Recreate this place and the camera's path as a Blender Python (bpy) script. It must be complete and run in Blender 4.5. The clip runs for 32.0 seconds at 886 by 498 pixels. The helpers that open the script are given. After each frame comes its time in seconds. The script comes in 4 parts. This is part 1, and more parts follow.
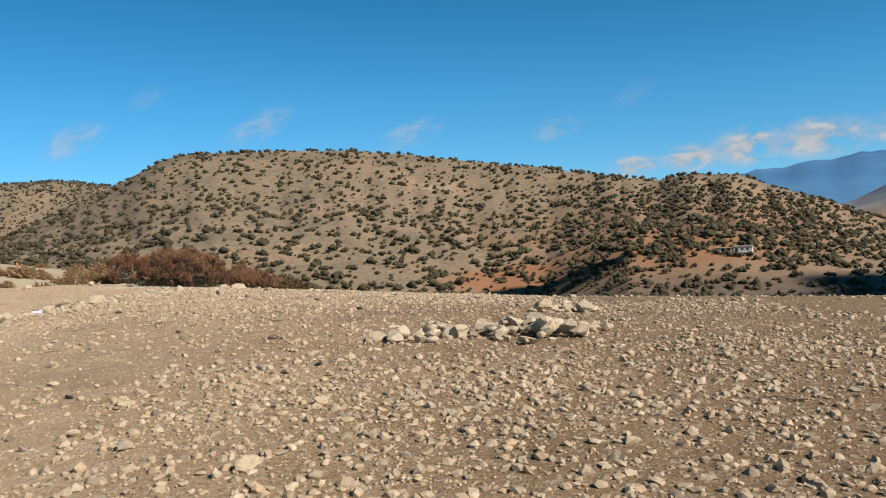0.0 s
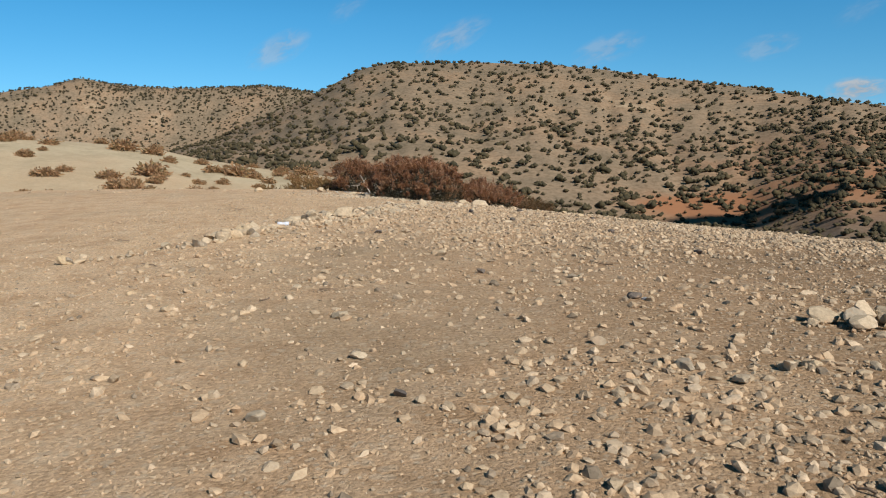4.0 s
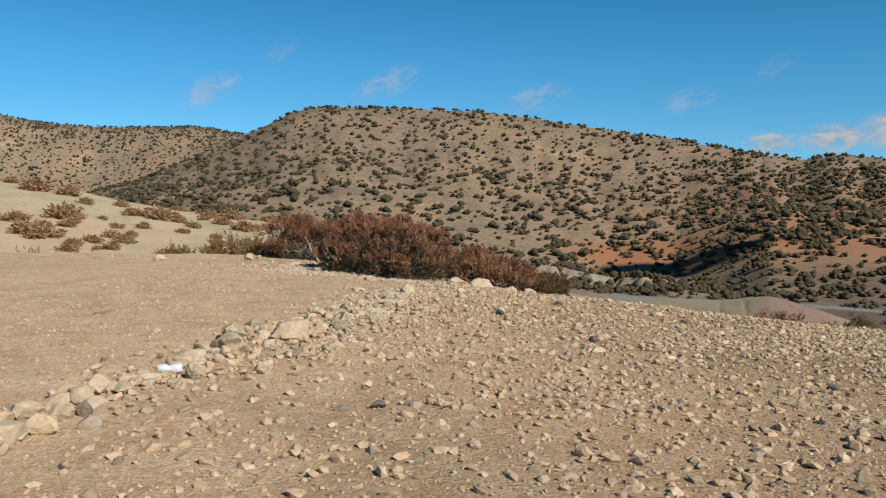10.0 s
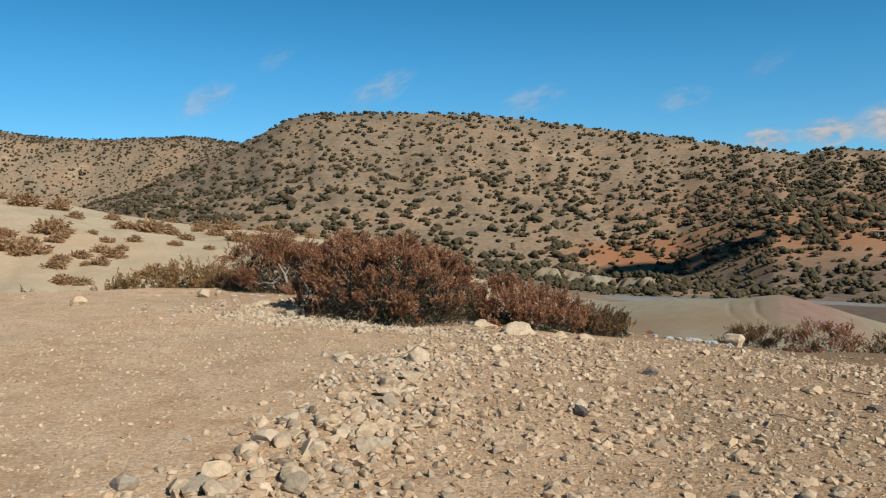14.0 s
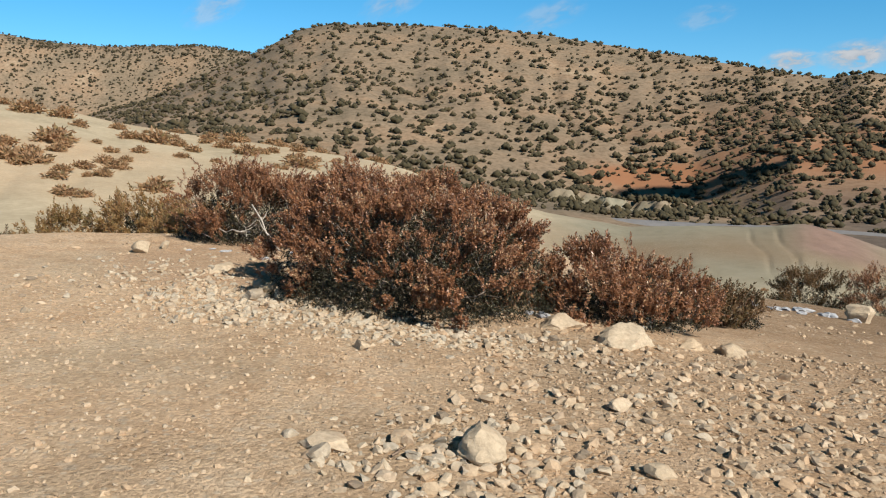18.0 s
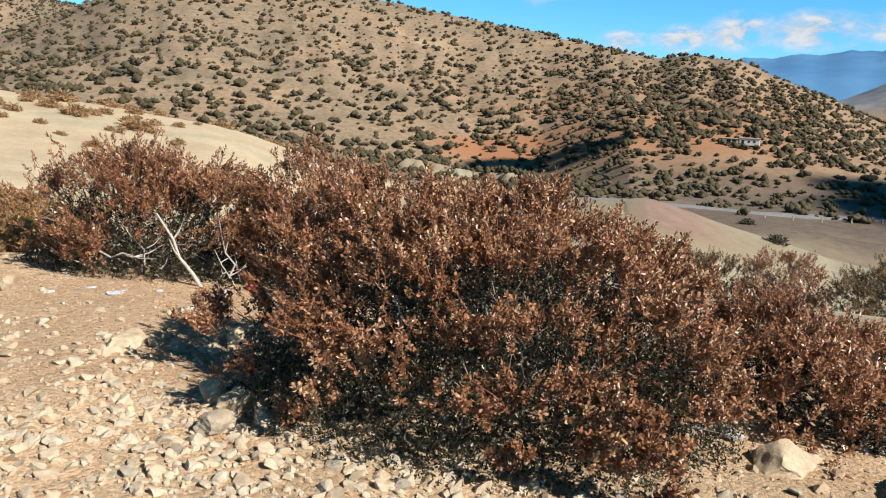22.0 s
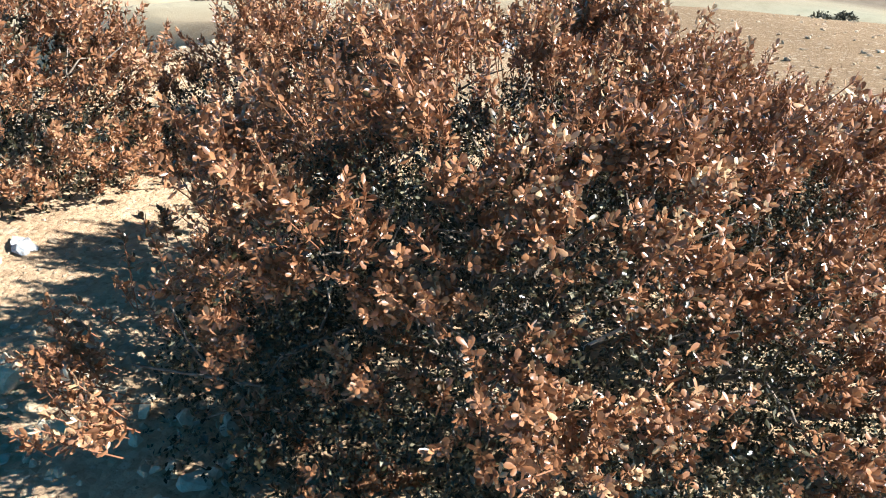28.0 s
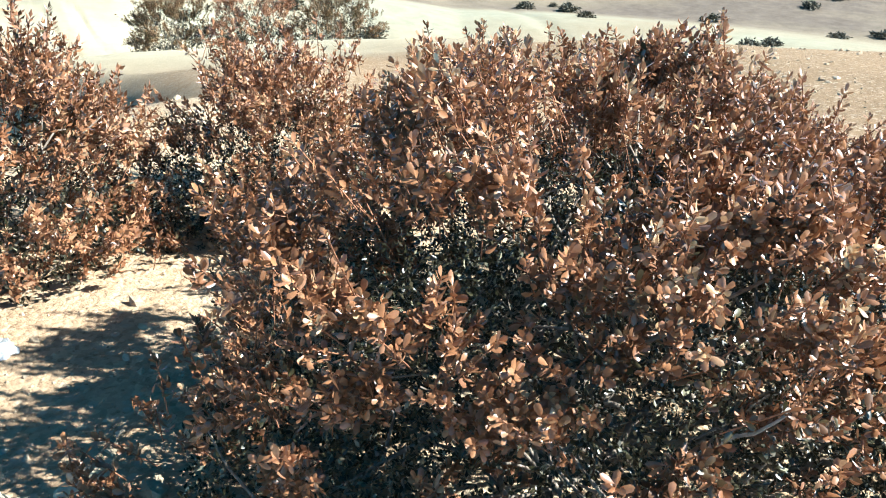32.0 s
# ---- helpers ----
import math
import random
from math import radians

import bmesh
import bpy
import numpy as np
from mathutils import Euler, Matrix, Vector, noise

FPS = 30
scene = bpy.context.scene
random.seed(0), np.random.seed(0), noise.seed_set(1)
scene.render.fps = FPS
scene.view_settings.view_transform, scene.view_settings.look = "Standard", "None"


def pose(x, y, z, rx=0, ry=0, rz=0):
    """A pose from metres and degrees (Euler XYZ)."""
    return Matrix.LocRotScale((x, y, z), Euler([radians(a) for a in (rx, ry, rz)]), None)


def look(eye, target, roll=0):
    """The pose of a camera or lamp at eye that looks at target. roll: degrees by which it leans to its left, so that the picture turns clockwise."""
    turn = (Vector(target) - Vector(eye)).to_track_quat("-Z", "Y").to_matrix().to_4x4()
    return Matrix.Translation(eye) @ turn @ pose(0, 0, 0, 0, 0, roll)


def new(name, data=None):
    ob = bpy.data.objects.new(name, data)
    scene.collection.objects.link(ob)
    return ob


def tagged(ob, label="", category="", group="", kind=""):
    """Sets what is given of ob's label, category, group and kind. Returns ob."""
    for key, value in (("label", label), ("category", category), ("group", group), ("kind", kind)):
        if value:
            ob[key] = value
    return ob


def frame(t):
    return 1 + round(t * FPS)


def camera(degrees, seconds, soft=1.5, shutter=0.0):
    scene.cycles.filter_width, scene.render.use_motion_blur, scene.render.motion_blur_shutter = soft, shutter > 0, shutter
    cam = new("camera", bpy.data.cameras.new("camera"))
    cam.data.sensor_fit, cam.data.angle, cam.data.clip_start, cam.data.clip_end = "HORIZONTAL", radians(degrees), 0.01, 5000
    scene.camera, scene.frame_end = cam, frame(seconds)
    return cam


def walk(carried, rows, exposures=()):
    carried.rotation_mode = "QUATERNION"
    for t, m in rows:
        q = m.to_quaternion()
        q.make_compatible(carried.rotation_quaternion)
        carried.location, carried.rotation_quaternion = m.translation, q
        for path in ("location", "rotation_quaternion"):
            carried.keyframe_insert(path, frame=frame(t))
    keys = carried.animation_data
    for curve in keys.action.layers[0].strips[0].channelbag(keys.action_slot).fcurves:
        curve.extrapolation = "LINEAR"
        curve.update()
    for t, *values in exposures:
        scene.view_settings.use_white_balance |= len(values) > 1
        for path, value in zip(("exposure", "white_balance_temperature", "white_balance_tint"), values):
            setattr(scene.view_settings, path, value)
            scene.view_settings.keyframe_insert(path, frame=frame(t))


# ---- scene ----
cam = camera(57.57, 32.0, soft=1.1)
# seconds, eye x y z, turn to the left, tilt up, lean
WALK = [
    (0.0, 0.000, -0.000, 1.303, 0.00, -1.95, -3.11),
    (0.5, -0.204, 0.245, 1.293, 8.98, -1.83, -3.17),
    (1.0, -0.432, 0.532, 1.330, 14.04, -3.03, -0.55),
    (1.5, -0.710, 0.821, 1.313, 12.51, -5.25, 1.75),
    (2.0, -0.922, 1.116, 1.245, 13.13, -7.82, -0.12),
    (2.5, -1.166, 1.477, 1.293, 14.93, -6.43, -1.21),
    (4.5, -2.039, 3.003, 1.287, 12.33, -7.64, -0.78),
    (5.0, -2.205, 3.458, 1.296, 10.62, -5.19, -2.65),
    (5.5, -2.469, 3.808, 1.357, 10.44, -6.34, 0.00),
    (6.0, -2.722, 4.125, 1.468, 8.31, -1.15, 1.10),
    (6.5, -2.903, 4.633, 1.415, 8.59, 0.69, -0.55),
    (7.0, -3.122, 5.053, 1.396, 9.79, -0.65, -0.16),
    (7.5, -3.286, 5.415, 1.430, 10.02, -2.54, 0.03),
    (8.0, -3.345, 5.907, 1.417, 9.98, -2.43, -2.57),
    (8.5, -3.510, 6.315, 1.410, 10.68, -2.78, -0.08),
    (9.0, -3.600, 6.685, 1.462, 6.53, -3.30, 1.12),
    (9.5, -3.683, 7.255, 1.452, 6.89, -3.58, -0.95),
    (10.0, -3.907, 7.695, 1.415, 8.20, -4.32, 0.55),
    (10.5, -3.999, 8.112, 1.430, 4.91, -4.06, -0.86),
    (11.0, -4.141, 8.567, 1.458, 5.48, -4.88, -0.91),
    (11.5, -4.295, 8.972, 1.468, 3.26, -5.77, 1.68),
    (12.0, -4.329, 9.417, 1.438, 2.57, -5.36, 0.33),
    (12.5, -4.388, 9.796, 1.466, 4.03, -5.49, 2.68),
    (13.0, -4.544, 10.189, 1.453, 7.48, -9.15, 2.91),
    (13.5, -4.574, 10.603, 1.444, 6.48, -5.65, -0.60),
    (14.0, -4.628, 11.089, 1.476, 8.12, -4.04, -0.94),
    (14.5, -4.751, 11.529, 1.467, 12.19, -5.37, -0.86),
    (16.5, -5.118, 13.306, 1.469, 8.18, -5.59, -1.90),
    (17.0, -5.246, 13.704, 1.516, 9.21, -7.32, -0.87),
    (17.5, -5.399, 14.045, 1.483, 8.38, -10.17, 3.88),
    (18.0, -5.452, 14.505, 1.450, 8.93, -9.89, 0.43),
    (18.5, -5.561, 14.889, 1.477, 9.91, -8.09, -0.95),
    (19.0, -5.776, 15.253, 1.471, 7.87, -6.44, 2.04),
    (19.5, -5.997, 15.685, 1.411, 7.31, -5.15, 0.42),
    (20.0, -6.242, 16.011, 1.419, 6.38, -6.73, 0.13),
    (20.5, -6.531, 16.296, 1.433, 3.43, -7.36, -0.09),
    (21.0, -6.665, 16.537, 1.413, -0.89, -7.51, -0.06),
    (21.5, -6.802, 16.852, 1.444, 0.98, -6.80, -2.08),
    (22.0, -6.989, 17.133, 1.378, -2.24, -11.81, 2.65),
    (22.5, -7.131, 17.419, 1.366, -5.74, -16.76, 3.71),
    (23.0, -7.240, 17.761, 1.356, -5.28, -17.87, 1.01),
    (23.5, -7.348, 17.949, 1.343, -7.57, -18.26, 2.93),
    (24.0, -7.489, 18.154, 1.352, -11.29, -17.05, 4.10),
    (24.5, -7.573, 18.341, 1.338, -13.04, -17.11, 3.83),
    (26.5, -8.173, 18.813, 1.511, -28.44, -27.19, 4.96),
    (27.0, -8.154, 18.953, 1.481, -31.50, -32.61, 2.03),
    (27.5, -8.106, 19.060, 1.482, -35.48, -31.56, 2.15),
    (28.0, -8.117, 19.232, 1.453, -40.14, -31.35, 4.17),
    (28.5, -8.094, 19.383, 1.422, -45.58, -29.58, 6.85),
    (29.0, -7.984, 19.588, 1.378, -44.29, -32.07, 3.19),
    (29.5, -7.904, 19.722, 1.344, -42.08, -33.82, 0.25),
    (30.0, -7.888, 19.750, 1.337, -42.57, -34.21, 0.25),
    (30.5, -7.911, 19.747, 1.341, -41.76, -33.70, 0.93),
    (31.0, -7.936, 19.727, 1.338, -41.84, -33.24, 1.59),
    (31.5, -8.042, 19.660, 1.375, -43.83, -31.28, 2.14),
    (32.0, -8.138, 19.597, 1.414, -44.04, -28.56, 3.02),
]


def carried_pose(x, y, z, yaw, tilt, lean):
    a, b = radians(yaw), radians(tilt)
    ahead = Vector((-math.sin(a) * math.cos(b), math.cos(a) * math.cos(b), math.sin(b)))
    eye = Vector((x, y, z))
    return look(eye, eye + ahead, lean)


EXPOSURES = [(0.0, 0.22, 6500, 10), (2.0, 0.12, 6500, 10), (5.0, 0.08, 6500, 10), (16.5, 0.15, 6500, 10), (18.0, 0.32, 6500, 10), (19.0, 0.36, 6500, 10), (20.0, 0.42, 6500, 10), (22.0, 0.72, 6500, 10),
             (24.5, 1.1, 6450, 10), (27.0, 1.28, 6150, 8), (28.0, 1.7, 6000, 6), (30.0, 1.88, 5700, 1), (32.0, 1.94, 5650, 0)]
walk(cam, [(row[0], carried_pose(*row[1:])) for row in WALK], EXPOSURES)

# ---- light ----
SUN_AZ, SUN_EL = 128.0, 39.0
world = bpy.data.worlds.new("sky")
scene.world = world
world.use_nodes = True
wn = world.node_tree.nodes
sky = wn.new("ShaderNodeTexSky")
sky.sky_type = "NISHITA"
sky.sun_disc = False
sky.sun_elevation, sky.sun_rotation = radians(SUN_EL), radians(SUN_AZ)
sky.altitude, sky.air_density, sky.dust_density, sky.ozone_density = 1500, 1.0, 0.1, 3.0
wn["Background"].inputs[1].default_value = 0.103
tone = wn.new("ShaderNodeHueSaturation")
tone.inputs["Saturation"].default_value = 1.36
tone.inputs["Hue"].default_value = 0.489
sky_at = wn.new("ShaderNodeTexCoord")
sky_lift = wn.new("ShaderNodeVectorMath")
sky_lift.operation = "MULTIPLY_ADD"
sky_lift.inputs[1].default_value, sky_lift.inputs[2].default_value = (1, 1, 0.9), (0, 0, 0.08)
world.node_tree.links.new(sky_at.outputs["Generated"], sky_lift.inputs[0])
world.node_tree.links.new(sky_lift.outputs[0], sky.inputs["Vector"])
world.node_tree.links.new(sky.outputs[0], tone.inputs["Color"])
# the clear mountain sky deepens towards the zenith
sky_split = wn.new("ShaderNodeSeparateXYZ")
world.node_tree.links.new(sky_at.outputs["Generated"], sky_split.inputs[0])
deepen = wn.new("ShaderNodeMapRange")
deepen.inputs["From Min"].default_value, deepen.inputs["From Max"].default_value = 0.15, 0.8
world.node_tree.links.new(sky_split.outputs[2], deepen.inputs["Value"])
height = wn.new("ShaderNodeMix")
height.data_type = "RGBA"
height.inputs[6].default_value, height.inputs[7].default_value = (1.05, 1.13, 1.12, 1), (0.34, 0.235, 0.175, 1)
world.node_tree.links.new(deepen.outputs[0], height.inputs[0])
gain = wn.new("ShaderNodeVectorMath")
gain.operation = "MULTIPLY"
world.node_tree.links.new(tone.outputs[0], gain.inputs[0])
world.node_tree.links.new(height.outputs[2], gain.inputs[1])
world.node_tree.links.new(gain.outputs[0], wn["Background"].inputs[0])
sun_way = Vector((math.sin(radians(SUN_AZ)) * math.cos(radians(SUN_EL)), math.cos(radians(SUN_AZ)) * math.cos(radians(SUN_EL)), math.sin(radians(SUN_EL))))
sun_lamp = bpy.data.lights.new("sun", "SUN")
sun_lamp.energy, sun_lamp.angle, sun_lamp.color = 5.0, radians(0.53), (1.0, 0.935, 0.85)
sun_ob = new("sun", sun_lamp)
sun_ob.matrix_world = look(sun_way * 60, (0, 0, 0))


# ---- materials ----
def mat(name, rough=0.9, spec=0.2):
    m = bpy.data.materials.new(name)
    m.use_nodes = True
    n, l = m.node_tree.nodes, m.node_tree.links
    b = n["Principled BSDF"]
    b.inputs["Roughness"].default_value = rough
    b.inputs["Specular IOR Level"].default_value = spec
    return m, n, l, b


def ramp(n, l, src, stops):
    r = n.new("ShaderNodeValToRGB")
    while len(r.color_ramp.elements) < len(stops):
        r.color_ramp.elements.new(0.5)
    for e, (p, c) in zip(r.color_ramp.elements, stops):
        e.position, e.color = p, (*c, 1) if len(c) == 3 else c
    l.new(src, r.inputs[0])
    return r.outputs[0]


def noise_tex(n, l, scale, detail=5, rough=0.6, vec=None, dist=0.0):
    t = n.new("ShaderNodeTexNoise")
    t.inputs["Scale"].default_value, t.inputs["Detail"].default_value = scale, detail
    t.inputs["Roughness"].default_value, t.inputs["Distortion"].default_value = rough, dist
    if vec is not None:
        l.new(vec, t.inputs["Vector"])
    return t.outputs["Fac"]


def place(n):
    return n.new("ShaderNodeNewGeometry").outputs["Position"]


def mix(n, l, fac, a, b, kind="MIX"):
    m = n.new("ShaderNodeMix")
    m.data_type, m.blend_type = "RGBA", kind
    for v, s in ((fac, m.inputs[0]), (a, m.inputs[6]), (b, m.inputs[7])):
        if isinstance(v, (int, float)):
            s.default_value = v
        elif isinstance(v, tuple):
            s.default_value = (*v, 1)
        else:
            l.new(v, s)
    return m.outputs[2]


def bump(n, l, b, height, strength, distance):
    k = n.new("ShaderNodeBump")
    k.inputs["Strength"].default_value, k.inputs["Distance"].default_value = strength, distance
    l.new(height, k.inputs["Height"])
    l.new(k.outputs[0], b.inputs["Normal"])


def math_node(n, l, op, a, b=0.0):
    m = n.new("ShaderNodeMath")
    m.operation = op
    for v, s in ((a, m.inputs[0]), (b, m.inputs[1])):
        if isinstance(v, (int, float)):
            s.default_value = v
        else:
            l.new(v, s)
    return m.outputs[0]


def soil_material():
    """Dry stony soil near by; the colour of bare clay, marl, scrub soil and haze further away."""
    m, n, l, b = mat("dry_soil", 0.95, 0.1)
    p = place(n)
    sep = n.new("ShaderNodeSeparateXYZ")
    l.new(p, sep.inputs[0])
    att = n.new("ShaderNodeAttribute")
    att.attribute_name = "zone"
    zone = n.new("ShaderNodeSeparateColor")
    l.new(att.outputs["Color"], zone.inputs[0])
    big = noise_tex(n, l, 0.35, 5, 0.6, p)
    mid = noise_tex(n, l, 3.0, 6, 0.65, p)
    fine = noise_tex(n, l, 45.0, 6, 0.75, p)
    near = ramp(n, l, mid, [(0.3, (0.43, 0.285, 0.168)), (0.5, (0.53, 0.375, 0.237)), (0.72, (0.59, 0.445, 0.30))])
    grey = ramp(n, l, big, [(0.50, (0, 0, 0)), (0.66, (1, 1, 1))])
    near = mix(n, l, math_node(n, l, "MULTIPLY", grey, 0.4), near, (0.40, 0.335, 0.23))
    east = n.new("ShaderNodeMapRange")
    east.inputs["From Min"].default_value, east.inputs["From Max"].default_value = -5.5, 1.0
    side = math_node(n, l, "ADD", sep.outputs[0], math_node(n, l, "MULTIPLY", math_node(n, l, "SUBTRACT", sep.outputs[1], 8.0), 0.15))
    l.new(math_node(n, l, "ADD", side, math_node(n, l, "MULTIPLY", math_node(n, l, "SUBTRACT", big, 0.5), 9.0)), east.inputs["Value"])
    near = mix(n, l, math_node(n, l, "MULTIPLY", east.outputs[0], 0.86), near, (0.19, 0.122, 0.068))
    spot = n.new("ShaderNodeVectorMath")
    spot.operation = "DISTANCE"
    l.new(p, spot.inputs[0])
    spot.inputs[1].default_value = (-8.3, 21.3, 0.0)
    trodden = ramp(n, l, math_node(n, l, "ADD", math_node(n, l, "MULTIPLY", spot.outputs["Value"], 0.4), math_node(n, l, "MULTIPLY", math_node(n, l, "SUBTRACT", mid, 0.5), 0.5)), [(0.38, (1, 1, 1)), (0.62, (0, 0, 0))])
    near = mix(n, l, math_node(n, l, "MULTIPLY", trodden, 0.7), near, (0.40, 0.27, 0.17))
    speck = ramp(n, l, fine, [(0.30, (0.42, 0.37, 0.32)), (0.43, (1, 1, 1)), (0.68, (1.15, 1.15, 1.15))])
    near = mix(n, l, 0.9, near, speck, "MULTIPLY")
    grit = n.new("ShaderNodeTexVoronoi")
    grit.inputs["Scale"].default_value = 55.0
    l.new(p, grit.inputs["Vector"])
    bits = ramp(n, l, grit.outputs["Color"], [(0.2, (0.72, 0.70, 0.66)), (0.6, (1, 1, 1)), (0.9, (1.22, 1.2, 1.16))])
    near = mix(n, l, 0.75, near, bits, "MULTIPLY")
    for scale, most in ((24.0, 0.6), (11.0, 0.45)):
        bed = n.new("ShaderNodeTexVoronoi")
        bed.inputs["Scale"].default_value = scale
        l.new(p, bed.inputs["Vector"])
        half_sunk = math_node(n, l, "MULTIPLY", ramp(n, l, bed.outputs["Distance"], [(0.26, (1, 1, 1)), (0.36, (0, 0, 0))]), ramp(n, l, bed.outputs["Color"], [(0.52, (0, 0, 0)), (0.56, (1, 1, 1))]))
        near = mix(n, l, math_node(n, l, "MULTIPLY", half_sunk, most), near, ramp(n, l, bed.outputs["Color"], [(0.55, (0.50, 0.385, 0.26)), (0.7, (0.40, 0.33, 0.24)), (0.85, (0.54, 0.44, 0.32))]))
    far_n = noise_tex(n, l, 0.02, 8, 0.62, p)
    far_f = noise_tex(n, l, 0.35, 5, 0.7, p)
    hill = ramp(n, l, far_n, [(0.36, (0.19, 0.15, 0.102)), (0.50, (0.25, 0.187, 0.125)), (0.60, (0.28, 0.195, 0.124)), (0.72, (0.36, 0.275, 0.185))])
    hill = mix(n, l, 0.8, hill, ramp(n, l, far_f, [(0.32, (0.5, 0.5, 0.46)), (0.52, (1.0, 1.0, 1.0)), (0.7, (1.2, 1.18, 1.15))]), "MULTIPLY")
    red = mix(n, l, math_node(n, l, "MULTIPLY", far_f, 0.5), (0.33, 0.155, 0.078), (0.23, 0.13, 0.075))
    marl = ramp(n, l, noise_tex(n, l, 0.12, 6, 0.6, p), [(0.35, (0.38, 0.318, 0.212)), (0.6, (0.47, 0.392, 0.268))])
    marl = mix(n, l, 0.7, marl, ramp(n, l, noise_tex(n, l, 1.1, 6, 0.7, p), [(0.3, (0.78, 0.77, 0.74)), (0.65, (1.1, 1.1, 1.1))]), "MULTIPLY")
    marl = mix(n, l, att.outputs["Alpha"], marl, ramp(n, l, far_f, [(0.3, (0.225, 0.21, 0.145)), (0.7, (0.30, 0.275, 0.20))]))
    col = mix(n, l, zone.outputs[0], near, hill)
    # part of the valley floor is coloured a darker brown
    dark_floor = n.new("ShaderNodeAttribute")
    dark_floor.attribute_name = "dark_floor"
    col = mix(n, l, dark_floor.outputs["Fac"], col, ramp(n, l, far_f, [(0.3, (0.10, 0.078, 0.06)), (0.7, (0.165, 0.13, 0.10))]))
    col = mix(n, l, zone.outputs[1], col, red)
    col = mix(n, l, math_node(n, l, "MULTIPLY", zone.outputs[2], math_node(n, l, "SUBTRACT", 1.0, dark_floor.outputs["Fac"])), col, marl)
    pink = n.new("ShaderNodeAttribute")
    pink.attribute_name = "pink"
    col = mix(n, l, pink.outputs["Fac"], col, ramp(n, l, far_f, [(0.3, (0.20, 0.135, 0.105)), (0.7, (0.28, 0.19, 0.145))]))
    # farthest ground on the right: aerial haze put into the base colour
    far_haze = n.new("ShaderNodeAttribute")
    far_haze.attribute_name = "far_haze"
    col = mix(n, l, far_haze.outputs["Fac"], col, ramp(n, l, far_n, [(0.42, (0.15, 0.17, 0.20)), (0.6, (0.26, 0.25, 0.24))]))
    l.new(col, b.inputs["Base Color"])
    h = math_node(n, l, "SUBTRACT", math_node(n, l, "ADD", math_node(n, l, "MULTIPLY", fine, 0.6), mid), math_node(n, l, "MULTIPLY", grit.outputs["Distance"], 0.3))
    bump(n, l, b, h, 0.75, 0.026)
    return m


def stone_material(name, cols, rnd):
    m, n, l, b = mat(name, 0.85, 0.25)
    src = n.new("ShaderNodeObjectInfo").outputs["Random"] if rnd == "object" else n.new("ShaderNodeNewGeometry").outputs["Random Per Island"]
    base = ramp(n, l, src, [(i / (len(cols) - 1), c) for i, c in enumerate(cols)])
    p = place(n)
    g = noise_tex(n, l, 38.0, 6, 0.7, p)
    s = noise_tex(n, l, 9.0, 4, 0.6, p)
    col = mix(n, l, 0.85, base, ramp(n, l, g, [(0.3, (0.68, 0.66, 0.63)), (0.6, (1.08, 1.07, 1.05))]), "MULTIPLY")
    col = mix(n, l, math_node(n, l, "MULTIPLY", ramp(n, l, s, [(0.55, (0, 0, 0)), (0.7, (1, 1, 1))]), 0.5), col, (0.40, 0.27, 0.17))
    l.new(col, b.inputs["Base Color"])
    bump(n, l, b, g, 0.6, 0.012)
    return m


def leaf_material(name, cols, rough=0.42, clear=0.35, shoots=False, gloss=0.55):
    m, n, l, b = mat(name, rough, gloss)
    pick = n.new("ShaderNodeNewGeometry").outputs["Random Per Island"]
    if shoots:
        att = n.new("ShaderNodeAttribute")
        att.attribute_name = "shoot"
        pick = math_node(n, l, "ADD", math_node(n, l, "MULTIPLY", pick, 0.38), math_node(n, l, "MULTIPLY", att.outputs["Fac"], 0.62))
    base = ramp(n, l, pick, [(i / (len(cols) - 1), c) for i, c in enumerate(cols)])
    g = noise_tex(n, l, 120.0, 3, 0.6, place(n))
    col = mix(n, l, 0.7, base, ramp(n, l, g, [(0.3, (0.7, 0.68, 0.64)), (0.65, (1.1, 1.1, 1.1))]), "MULTIPLY")
    l.new(col, b.inputs["Base Color"])
    tr = n.new("ShaderNodeBsdfTranslucent")
    l.new(col, tr.inputs["Color"])
    ms = n.new("ShaderNodeMixShader")
    ms.inputs[0].default_value = clear
    l.new(b.outputs[0], ms.inputs[1])
    l.new(tr.outputs[0], ms.inputs[2])
    l.new(ms.outputs[0], n["Material Output"].inputs["Surface"])
    return m


def bark_material(name, a, c):
    m, n, l, b = mat(name, 0.9, 0.2)
    p = place(n)
    g = noise_tex(n, l, 40.0, 6, 0.7, p)
    l.new(ramp(n, l, g, [(0.3, a), (0.7, c)]), b.inputs["Base Color"])
    bump(n, l, b, g, 0.6, 0.01)
    return m


def plain_material(name, a, c, scale=6.0, rough=0.8):
    m, n, l, b = mat(name, rough, 0.3)
    p = place(n)
    g = noise_tex(n, l, scale, 6, 0.65, p)
    l.new(ramp(n, l, g, [(0.3, a), (0.7, c)]), b.inputs["Base Color"])
    bump(n, l, b, g, 0.4, 0.02)
    return m


SOIL = soil_material()
LIME = [(0.46, 0.35, 0.22), (0.55, 0.44, 0.31), (0.42, 0.345, 0.245), (0.52, 0.40, 0.265), (0.34, 0.29, 0.22), (0.58, 0.47, 0.33)]
STONE = stone_material("limestone", LIME, "object")
RUBBLE = stone_material("limestone_rubble", LIME, "island")
GRAVEL = stone_material("gravel_stone", [(0.44, 0.31, 0.195), (0.53, 0.40, 0.265), (0.40, 0.315, 0.215), (0.50, 0.36, 0.23), (0.35, 0.28, 0.195), (0.60, 0.47, 0.33), (0.20, 0.16, 0.115)], "island")
PALE = stone_material("pale_limestone", [(0.44, 0.345, 0.235), (0.54, 0.44, 0.31)], "object")
